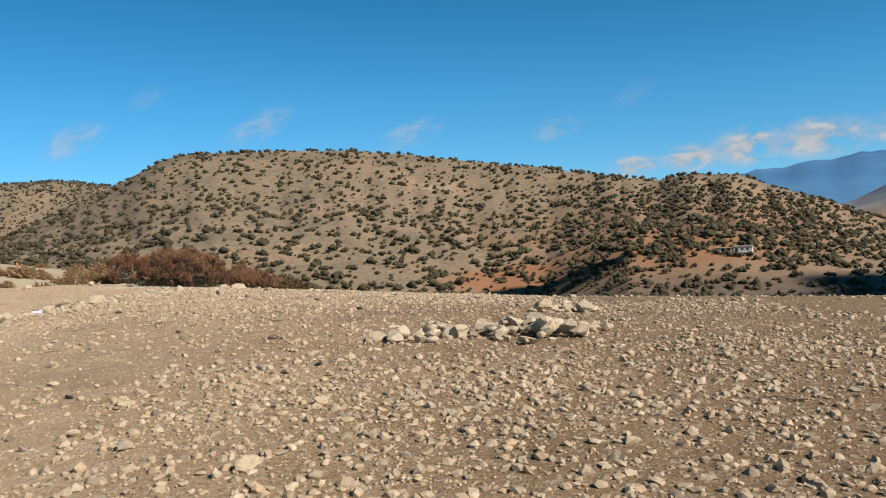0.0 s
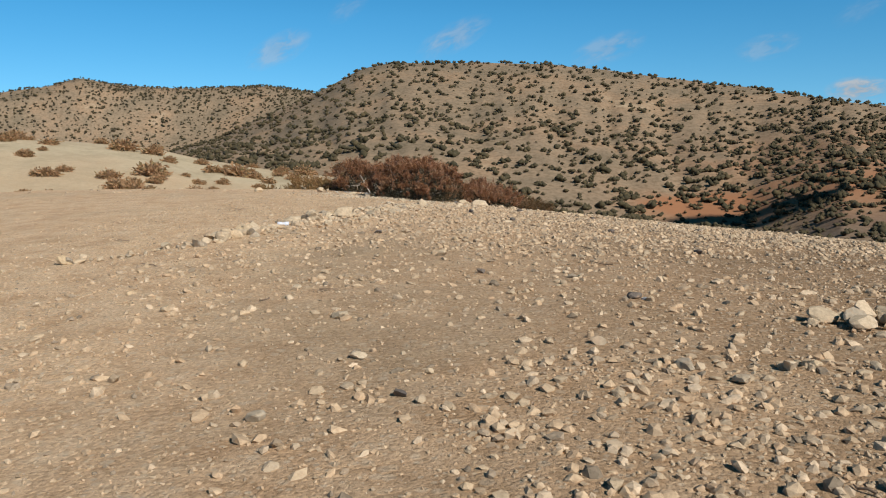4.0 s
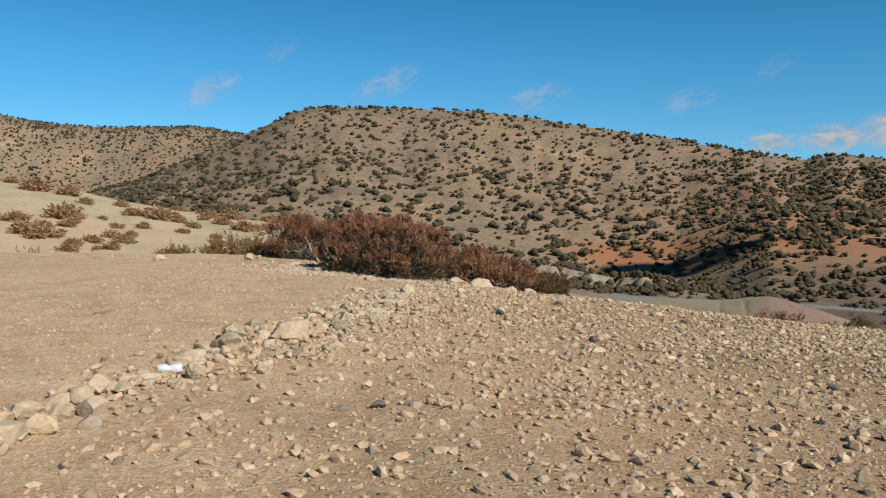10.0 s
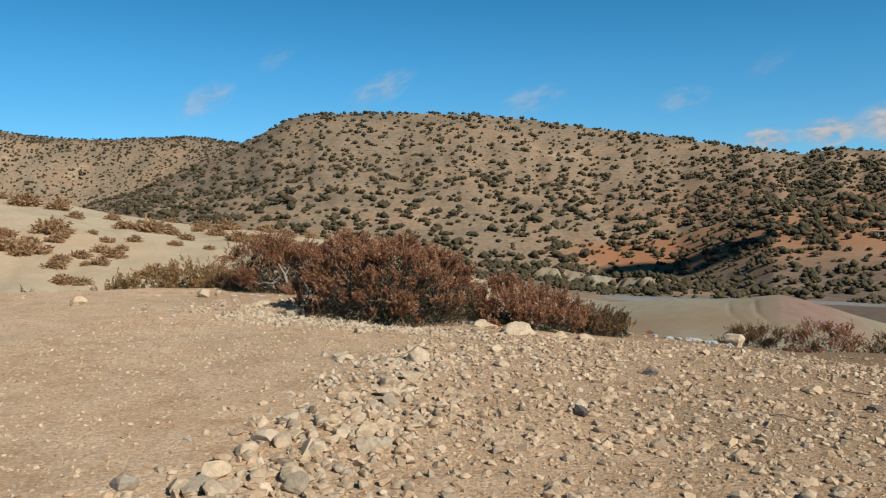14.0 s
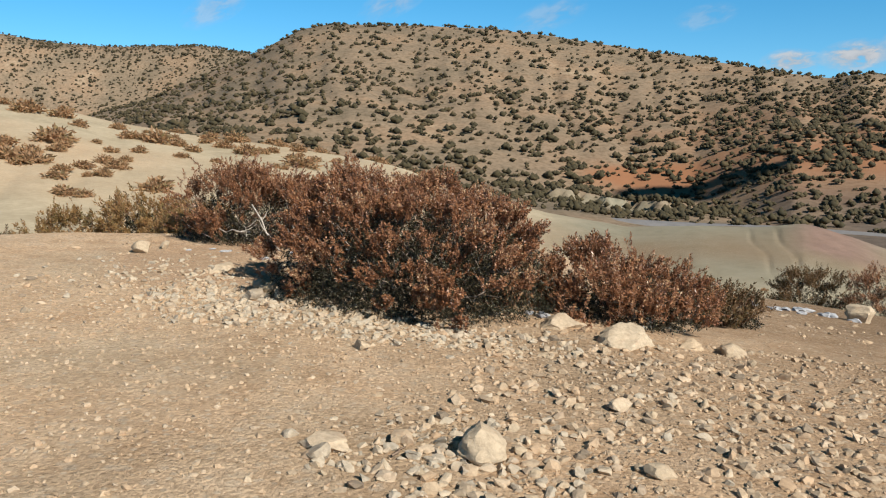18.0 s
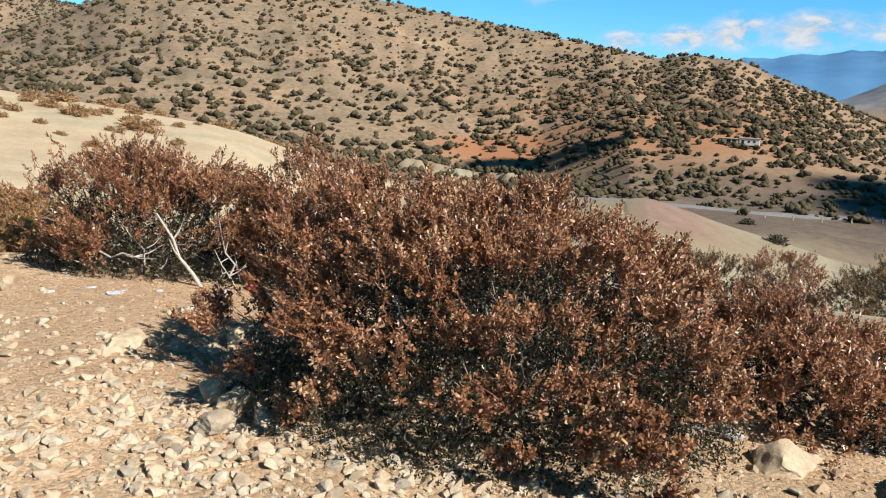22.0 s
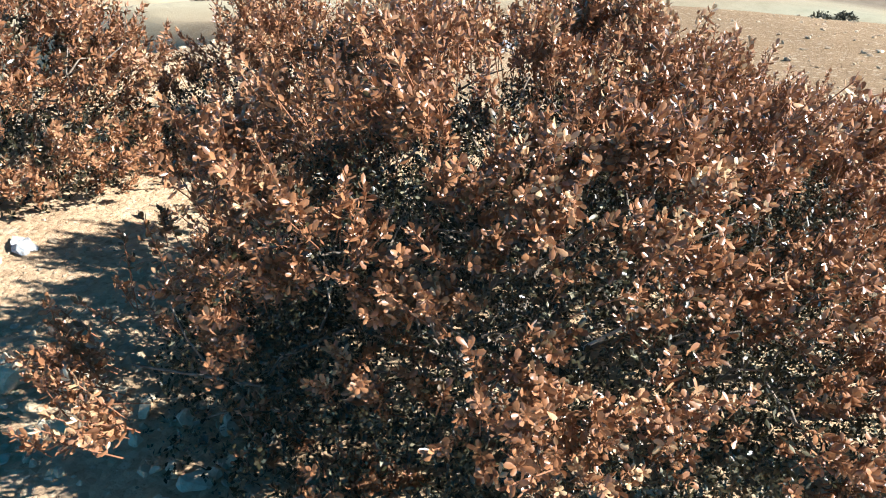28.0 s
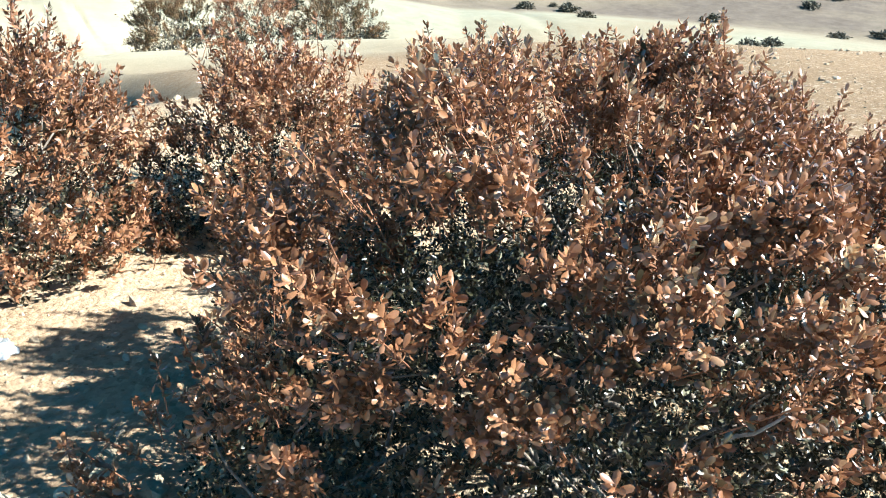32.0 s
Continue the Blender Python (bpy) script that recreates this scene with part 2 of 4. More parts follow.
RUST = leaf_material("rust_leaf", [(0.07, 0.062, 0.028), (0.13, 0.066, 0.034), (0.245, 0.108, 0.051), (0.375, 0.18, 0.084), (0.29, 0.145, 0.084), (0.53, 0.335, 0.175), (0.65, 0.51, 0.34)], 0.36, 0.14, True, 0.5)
# dark green inner leaves, blackened for the shade inside; last pale stop mimics glints
DARK_SHADE_LEAF = leaf_material("dark_shade_leaf", [(0.02, 0.02, 0.011), (0.032, 0.03, 0.015), (0.028, 0.024, 0.015), (0.045, 0.042, 0.022), (0.028, 0.026, 0.013), (0.06, 0.05, 0.028), (0.04, 0.032, 0.018), (0.30, 0.28, 0.19)], 0.3, 0.03, False, 0.25)
OLIVE = leaf_material("olive_leaf", [(0.075, 0.06, 0.026), (0.125, 0.085, 0.036), (0.19, 0.11, 0.048), (0.26, 0.15, 0.066)], 0.5, 0.12, True, 0.4)
JUNIPER = leaf_material("juniper_leaf", [(0.047, 0.040, 0.018), (0.075, 0.060, 0.027), (0.06, 0.05, 0.022), (0.108, 0.08, 0.036)], 0.95, 0.1)
DRYBUSH = leaf_material("dry_bush", [(0.30, 0.235, 0.11), (0.42, 0.265, 0.135), (0.52, 0.32, 0.175), (0.36, 0.22, 0.115)], 0.9, 0.45)
GOLD = leaf_material("golden_leaf", [(0.19, 0.145, 0.05), (0.30, 0.205, 0.08), (0.38, 0.22, 0.085), (0.42, 0.27, 0.12)], 0.5, 0.35, True)
DARKBUSH = leaf_material("dark_bush", [(0.05, 0.048, 0.03), (0.08, 0.072, 0.045), (0.11, 0.09, 0.055)], 0.8, 0.1)
BARK = bark_material("grey_bark", (0.13, 0.095, 0.07), (0.30, 0.25, 0.20))
TWIG = bark_material("red_shoot", (0.20, 0.09, 0.05), (0.32, 0.15, 0.08))
PEBBLE = stone_material("pale_pebble", [(0.46, 0.36, 0.24), (0.54, 0.45, 0.33), (0.40, 0.35, 0.27), (0.50, 0.39, 0.27)], "island")
DARKSTONE = stone_material("dark_stone", [(0.10, 0.085, 0.075), (0.20, 0.17, 0.145)], "object")
DRYSTICK = bark_material("dry_stick", (0.16, 0.11, 0.075), (0.30, 0.22, 0.15))
DEADWOOD = bark_material("bleached_wood", (0.34, 0.30, 0.25), (0.58, 0.53, 0.46))


# ---- building helpers ----
def mesh_from(name, verts, faces, material, smooth=False):
    me = bpy.data.meshes.new(name)
    me.from_pydata(verts, [], faces)
    me.materials.append(material)
    if smooth:
        me.polygons.foreach_set("use_smooth", [True] * len(me.polygons))
    me.update()
    return me


def part(name, data, parent, label=""):
    ob = new(name, data)
    ob.parent = parent
    return tagged(ob, label)


def cat(chunks):
    """Joins (verts n x 3, faces m x k) chunks of equal face size."""
    vs, fs, at = [], [], 0
    for v, f in chunks:
        vs.append(v)
        fs.append(np.asarray(f) + at)
        at += len(v)
    return np.concatenate(vs), np.concatenate(fs)


def repeat(tv, tf, places, turns, scales):
    """Many copies of one template (verts, faces): numpy arrays out."""
    v = np.einsum("nij,kj->nki", turns, tv) * scales[:, None, None] + places[:, None, :]
    f = tf[None] + (np.arange(len(places)) * len(tv))[:, None, None]
    return v.reshape(-1, 3), f.reshape(-1, tf.shape[1])


def frames_from(up, spin):
    """Turns whose z axis is up (n x 3), spun about it."""
    up = up / np.linalg.norm(up, axis=1, keepdims=True)
    ref = np.where(np.abs(up[:, 2:3]) < 0.9, np.array([[0, 0, 1.0]]), np.array([[1.0, 0, 0]]))
    x = np.cross(ref, up)
    x /= np.linalg.norm(x, axis=1, keepdims=True)
    y = np.cross(up, x)
    c, s = np.cos(spin)[:, None], np.sin(spin)[:, None]
    return np.stack([c * x + s * y, c * y - s * x, up], -1)


def ico(sub):
    bm = bmesh.new()
    bmesh.ops.create_icosphere(bm, subdivisions=sub, radius=1.0)
    bm.verts.index_update()
    v = np.array([p.co[:] for p in bm.verts])
    f = np.array([[q.index for q in p.verts] for p in bm.faces])
    bm.free()
    return v, f


ICO1, ICO2, ICO3 = ico(1), ico(2), ico(4)


def rock_verts(rng, base, flat, chips=7):
    """An angular stone: a ball cut by planes, then roughened."""
    v = base[0].copy()
    large = len(v) > 100
    for _ in range(chips + (6 if large else 0)):
        d = rng.normal(size=3) * [1, 1, 0.8]
        d /= np.linalg.norm(d)
        over = v @ d - (rng.uniform(0.55, 0.88) if large else rng.uniform(0.34, 0.74))
        v -= np.where(over > 0, over, 0)[:, None] * d
    if large:
        for k, deep in ((2.4, 0.05), (5.5, 0.03), (13.0, 0.014), (30.0, 0.007)):
            for _ in range(3):
                v *= 1 + deep * np.sin(v @ (rng.normal(size=3) * k) + rng.uniform(0, 6.28))[:, None]
    v *= 1 + rng.normal(0, 0.006 if large else 0.03, (len(v), 1))
    return v / np.abs(v).max(axis=0) * [1.0, rng.uniform(0.6, 0.9), flat]


def tube(points, radii, sides=6):
    """A tapered branch through points."""
    pts = np.array(points, float)
    vs, fs = [], []
    for i, (p, r) in enumerate(zip(pts, radii)):
        d = pts[min(i + 1, len(pts) - 1)] - pts[max(i - 1, 0)]
        m = frames_from(d[None], np.zeros(1))[0]
        a = np.arange(sides) * 2 * np.pi / sides
        vs.append(p + r * (np.cos(a)[:, None] * m[:, 0] + np.sin(a)[:, None] * m[:, 1]))
        if i:
            o = (i - 1) * sides
            fs += [[o + k, o + (k + 1) % sides, o + sides + (k + 1) % sides, o + sides + k] for k in range(sides)]
    return np.concatenate(vs), np.array(fs)


# ---- the lie of the land ----
CX, CY, CZ = -4.14, 8.57, 1.46


def profile(az, rows):
    a, e = zip(*rows)
    return np.interp(az, a, e)


RIDGE = [(-70, -6), (-40, -3), (-29, 0.2), (-21.7, 3.6), (-20.3, 4.3), (-18.7, 5.1), (-16.8, 5.55), (-14.1, 5.6), (-11, 5.5), (-5.5, 5.4), (0.1, 4.6), (4.3, 4.0),
         (8.5, 3.4), (12.2, 2.6), (15.8, 1.95), (18.3, 2.15), (21.1, 1.9), (23.6, 0.9), (26.7, -0.2), (29.6, -1.4), (33.3, -2.9), (36, -4.2), (45, -5)]
DARK_RIDGE = [(-75, -8), (28, -4), (32, -1.7), (34.5, -0.7), (38, 0.4), (45, 2), (75, 3)]
LEFT_RIDGE = [(-75, 1.5), (-60, 2.0), (-42.7, 3.1), (-39.2, 3.7), (-37, 4.25), (-35.4, 4.0), (-31.3, 3.75), (-25, 4.0), (-21.7, 3.5), (-15, 2.5), (0, -1), (24, -1.0), (27.6, 0.05), (30.1, 1.25), (34, 2.0), (38, 1.7), (45, 1.4), (70, 2)]
CREST = [(-75, 2), (-42.7, 0.6), (-36.2, 0.1), (-33, -0.3), (-30.2, -1.0), (-24.9, -1.9), (-21, -2.45), (-18, -2.9), (-14.5, -3.4), (-12, -4.0), (-10, -4.7),
         (-6, -5.9), (-2, -6.9), (3.4, -7.7), (8, -7.42), (14.2, -7.38), (17.1, -7.68), (19.9, -8.4), (24.6, -9.5), (27.3, -10.2), (40, -12), (75, -12)]
EDGE = [(-180, 34), (-75, 20), (-45, 16.5), (-30, 15.2), (-20, 15.2), (-10, 15.2), (-4, 15.6), (2, 18.2), (8, 19.4), (15, 19.4), (30, 16.5), (60, 16), (90, 20), (180, 34)]


def plateau(x, y):
    x = 9.5 * np.tanh((x + 5) / 9.5)
    y = 14.5 * np.tanh((y - 12) / 14.5)
    return 0.19965 - 0.00247 * x + 0.00204 * y - 0.00529 * x * x - 0.00938 * x * y - 0.00518 * y * y


def tan_deg(e):
    return np.tan(np.radians(e))


def smooth(t):
    t = np.clip(t, 0, 1)
    return t * t * (3 - 2 * t)


def land(az, r):
    """Height of the ground at a bearing (degrees, clockwise from y) and a distance from the middle of the terrace."""
    az, r = np.broadcast_arrays(np.asarray(az, float), np.asarray(r, float))
    x, y = CX + r * np.sin(np.radians(az)), CY + r * np.cos(np.radians(az))
    brow = smooth((az + 6) / 5) * (1 - 0.7 * smooth((az - 10) / 14))
    flat = plateau(x, y) - 0.09 * brow * np.maximum(np.sqrt((np.minimum(r, 30) - 11.0) ** 2 + 0.3) + np.minimum(r, 30) - 11.0, 0) / 2
    edge = profile(az, EDGE)
    a = np.clip(az, -75, 75)
    ex, ey = CX + edge * np.sin(np.radians(az)), CY + edge * np.cos(np.radians(az))
    z0 = plateau(ex, ey) - 0.09 * brow * (edge - 11.0)
    rc = profile(a, [(-75, 195), (-20, 178), (-2, 148), (75, 130)])
    rf = profile(a, [(-75, 330), (8, 330), (14, 250), (75, 250)])
    rr = profile(a, [(-75, 850), (-29, 800), (-20, 720), (5, 690), (18, 620), (75, 600)])
    crest = CZ + rc * tan_deg(profile(a, CREST))
    foot = profile(a, [(-75, -6), (-25, -14), (-10, -24), (0, -32), (4, -36), (9, -34), (14, -29.5), (75, -29)])
    floor_z = profile(a, [(-75, -8), (-20, -15), (-5, -25), (5, -29), (75, -29)])
    ridge = CZ + rr * tan_deg(profile(a, RIDGE))
    left = CZ + 1250 * tan_deg(profile(a, LEFT_RIDGE))
    dip = np.minimum(crest - 2, profile(a, [(-75, -7), (-30, -9), (-10, -10), (0, -14), (20, -17), (75, -20)]))
    knots_r = [edge, edge + 9, edge + 55, rc, rc + 30, 0 * r + 225, rf, rf + 0.45 * (rr - rf), rr, rr + 250, 0 * r + 1250, 0 * r + 1450, 0 * r + 2200, 0 * r + 4600]
    mid = foot + 0.40 * (ridge - foot)
    knots_z = [z0, z0 - 4.0 + 1.9 * smooth((az + 2) / 6) * (1 - smooth((az - 30) / 20)), dip, crest, np.minimum(crest - 4, floor_z + 2), floor_z, foot, mid, ridge, np.where(a > 28, np.maximum(ridge - 26, CZ + (rr + 250) * tan_deg(profile(a, DARK_RIDGE))), ridge - 26), left, left - 30, 0 * r - 15, 0 * r - 15]
    z = flat.copy()
    for i in range(len(knots_r) - 1):
        r0, r1 = knots_r[i], knots_r[i + 1]
        t = (r - r0) / (r1 - r0)
        s = np.clip(t, 0, 1)
        w = 0.5 * s + 0.5 * smooth(s)
        z = np.where(r >= r0, knots_z[i] + (knots_z[i + 1] - knots_z[i]) * w, z)
    return z


def wobble(x, y, size, seed):
    """Smooth random hills of a given size, for numpy arrays."""
    rng = np.random.default_rng(seed)
    out = np.zeros_like(x)
    for _ in range(14):
        k = rng.normal(size=2) / size * 2.2
        out += np.sin(k[0] * x + k[1] * y + rng.uniform(0, 6.28))
    return out / 14


def ground_z(x, y):
    x, y = np.asarray(x, float), np.asarray(y, float)
    dx, dy = x - CX, y - CY
    r, az = np.hypot(dx, dy), np.degrees(np.arctan2(dx, dy))
    z = land(az, r)
    z = z + 0.035 * wobble(x, y, 1.3, 3) + 0.012 * wobble(x, y, 0.35, 4) * (r < 40)
    far = smooth((r - 30) / 200)
    calm = 1 - 0.8 * np.exp(-((r - 150) / 45) ** 2)
    z = z + far * calm * (1.4 * wobble(x, y, 22, 5) + 3.5 * wobble(x, y, 70, 6) * smooth((r - 300) / 300))
    # spurs and shallow ravines down the big hill
    flank = smooth((r - 370) / 80) * (1 - smooth((r - 560) / 90))
    bend = az + 0.012 * (r - 450) + 0.8 * np.sin(r / 60)
    z = z + flank * (2.6 * np.abs(np.sin(bend * 0.62 + 1.1 * np.sin(bend * 0.31))) + 1.3 * np.abs(np.sin(bend * 1.55 + 0.9 * np.sin(bend * 0.8))) - 2.2)
    # knoll on the crest of the pale mound
    z = z + 1.15 * np.exp(-((az - 14.3) / 2.1) ** 2 - ((r - 142) / 12) ** 2)
    # gullies down the pale mound
    face = smooth((r - 70) / 25) * (1 - smooth((r - 137) / 8))
    for a0, lean, deep in ((11.0, 0.055, 0.14), (12.6, 0.06, 0.18), (14.2, 0.16, 0.08)):
        z = z - deep * face * np.exp(-((az - a0 - lean * (138 - r) - 0.18 * np.sin(r / 3.1)) / 0.16) ** 2)
    for a0 in (-40.5, -36.8, -31.7, -24.0, -18.4, -7.0, 24.5, 33.0, 45.0):
        z = z - 0.35 * smooth((r - 60) / 20) * (1 - smooth((r - 150) / 30)) * np.exp(-((az - a0 - 1.5 * np.sin(r / 17 + a0)) / 0.7) ** 2)
    # the cut bank of the dry river
    lip = 292 + 7 * np.sin(az * 1.9) + 4 * np.sin(az * 5.1)
    z = z + 3.2 * smooth((r - lip) / 7) * (1 - smooth((r - lip - 12) / 45)) * smooth((az + 3) / 2) * (1 - smooth((az - 6.5) / 2.5))
    return z


az_rows = np.concatenate([np.arange(-180, -62, 4.0), np.arange(-62, 8.9, 0.34), np.arange(9, 16.9, 0.12), np.arange(17, 62, 0.34), np.arange(62, 180, 4.0)])
r_rows = np.concatenate([[0.0], np.arange(0.15, 17.5, 0.09), 17.5 * 1.03 ** np.arange(0, 66), 123.1 * 1.012 ** np.arange(0, 108), 446 * 1.03 ** np.arange(0, 80)])
AZ, R = np.meshgrid(az_rows, r_rows)
GX, GY = CX + R * np.sin(np.radians(AZ)), CY + R * np.cos(np.radians(AZ))
GZ = ground_z(GX, GY)
na = len(az_rows)
ii, jj = np.meshgrid(np.arange(len(r_rows) - 1), np.arange(na), indexing="ij")
j2 = (jj + 1) % na
quads = np.stack([ii * na + jj, (ii + 1) * na + jj, (ii + 1) * na + j2, ii * na + j2], -1).reshape(-1, 4)
ground_me = mesh_from("ground", np.stack([GX, GY, GZ], -1).reshape(-1, 3), quads.tolist(), SOIL, True)
fr, fa = R.ravel(), AZ.ravel()
zone = np.zeros((len(fr), 4))
zone[:, 3] = smooth((fa + 4) / 6) * (0.35 + 0.65 * smooth((fr - 92) / 22))
zone[:, 0] = smooth((fr - 165) / 40)
elev = np.degrees(np.arctan2(GZ.ravel() - CZ, np.maximum(fr, 1)))
blot = wobble(GX.ravel(), GY.ravel(), 30, 9) * 2.2 + wobble(GX.ravel(), GY.ravel(), 9, 12)
zone[:, 1] = np.exp(-((fa - 5.0) / 3.6) ** 2 - ((elev + 4.5) / 0.85) ** 2) * 2.2 * np.clip(0.8 + blot, 0, 1.2) + (fr > 240) * np.exp(-((fa - 17) / 11) ** 2 - ((elev + 2.4) / 2.3) ** 2) * np.clip(0.85 + 0.7 * blot, 0, 1)
zone[:, 1] *= fr > 235
zone[:, 1] = np.clip(zone[:, 1], 0, 1)
bank = np.exp(-((fa - 2.5) / 4.0) ** 2 - ((fr - 294) / 9) ** 2) * 1.0
zone[:, 2] = np.clip(smooth((fr - 20) / 12) * (1 - smooth((fr - 165) / 40)) * np.clip(0.85 + 0.4 * blot, 0, 1) + bank, 0, 1)
blot2 = np.clip(0.85 + 0.5 * blot, 0, 1)
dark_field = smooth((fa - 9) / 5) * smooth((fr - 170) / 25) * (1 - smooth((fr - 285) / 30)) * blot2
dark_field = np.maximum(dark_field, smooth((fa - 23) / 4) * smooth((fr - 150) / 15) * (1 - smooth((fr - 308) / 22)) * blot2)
# reddish top of the pale mound
pink_top = smooth((fa - 12.6) / 2.5) * (1 - smooth((fa - 16.5) / 4)) * smooth((fr - 124 - 4 * blot) / 10) * (1 - smooth((fr - 165) / 20))
ground_me.attributes.new("pink", "FLOAT", "POINT").data.foreach_set("value", pink_top)
# where the painted blue-grey haze covers the ground
ground_me.attributes.new("far_haze", "FLOAT", "POINT").data.foreach_set("value", smooth((fa - 22) / 4) * smooth((fr - 1000) / 120))
ground_me.attributes.new("dark_floor", "FLOAT", "POINT").data.foreach_set("value", dark_field)
ca = ground_me.color_attributes.new("zone", "FLOAT_COLOR", "POINT")
ca.data.foreach_set("color", zone.ravel())
ground = tagged(new("ground", ground_me), "dry tan stony soil terrace, valley and scrub hills", "ground", kind="structure")


# ---- shrubs ----
def leaf_template(length, width, cup):
    """One obovate leaf along +z, cupped towards +x."""
    rows = [(0.0, 0.14), (0.45, 0.92), (0.82, 0.86)]
    v = []
    for h, w in rows:
        bend = cup * h * h * length
        v += [(bend + 0.18 * w * width, -0.5 * w * width, h * length), (bend, 0, h * length), (bend + 0.18 * w * width, 0.5 * w * width, h * length)]
    v.append((cup * length, 0, length))
    f = []
    for k in range(2):
        for s in (0, 1):
            o = k * 3 + s
            f.append((o, o + 1, o + 4, o + 3))
    f += [(6, 7, 9, 9), (7, 8, 9, 9)]
    return np.array(v), f


def rosette(rng, leaves, length, width, lod):
    """Leaves in a whorl round a short shoot: verts, triangles."""
    chunks = []
    stem = 1.5 * length
    for i in range(leaves):
        v, f = leaf_template(length * rng.uniform(0.7, 1.2), width * rng.uniform(0.8, 1.2), rng.uniform(-0.3, 0.35))
        if lod:
            v, f = v[[0, 3, 5, 9]], [(0, 1, 3, 2)]
        tri = []
        for q in f:
            tri.append(q[:3])
            if q[2] != q[3]:
                tri.append((q[0], q[2], q[3]))
        t = i / leaves
        lean = math.radians(rng.uniform(45, 85) * (1 - t) + rng.uniform(8, 35) * t)
        turn = i * 2.4 + rng.uniform(-0.4, 0.4)
        m = np.array(Matrix.Rotation(turn, 3, "Z") @ Matrix.Rotation(lean, 3, "Y") @ Matrix.Rotation(rng.uniform(-0.5, 0.5), 3, "Z"))
        chunks.append((v @ m.T + [0, 0, stem * (t - 0.7)], tri))
    return cat(chunks)


def many(rng, p, way, leaves, leaf, lod, tint, kinds=7):
    """Whorls at many places; each corner keeps the tint of its shoot."""
    chunks, tints = [], []
    for k in range(kinds):
        tv, tf = rosette(rng, leaves, leaf, leaf * 0.5, lod)
        q, w = p[k::kinds], way[k::kinds]
        if len(q):
            chunks.append(repeat(tv, tf, q, frames_from(w, rng.uniform(0, 6.28, len(q))), rng.uniform(0.7, 1.2, len(q))))
            tints.append(np.repeat(tint[k::kinds], len(tv)))
    return cat(chunks) + (np.concatenate(tints),)


def dome(rng, n, rx, ry, h, steep, slant, back):
    """Points on a steep-sided uneven dome, with outward ways."""
    th = rng.uniform(0, 6.283, n)
    u = rng.uniform(0, 1, n)
    rho = np.sqrt(np.minimum(u * 1.35, 1.0))
    side = u * 1.35 > 1.0
    uneven = 1 + 0.12 * np.sin(3 * th + rx * 9) + 0.08 * np.sin(5 * th + h * 7)
    top = h * (1 - rho ** steep) ** 0.55 * (1 + 0.06 * np.sin(4.1 * rho * np.cos(th) * rx * 2 + ry * 5) + 0.06 * np.sin(5.3 * rho * np.sin(th) * ry * 2 + 1) - slant * rho * np.cos(th) + back * rho * np.sin(th))
    z = np.where(side, rng.uniform(0.06, 0.75, n) * h, np.maximum(top, 0.08 * h))
    rho = np.where(side, rng.uniform(0.90, 1.0, n) * (1 - 0.22 * np.abs(z / h - 0.35)), rho * 0.95)
    p = np.stack([rx * uneven * rho * np.cos(th), ry * uneven * rho * np.sin(th), z], -1)
    way = np.stack([np.cos(th) * rho, np.sin(th) * rho, 0.25 + 1.0 * (1 - rho)], -1)
    return p, way / np.linalg.norm(way, axis=1, keepdims=True)


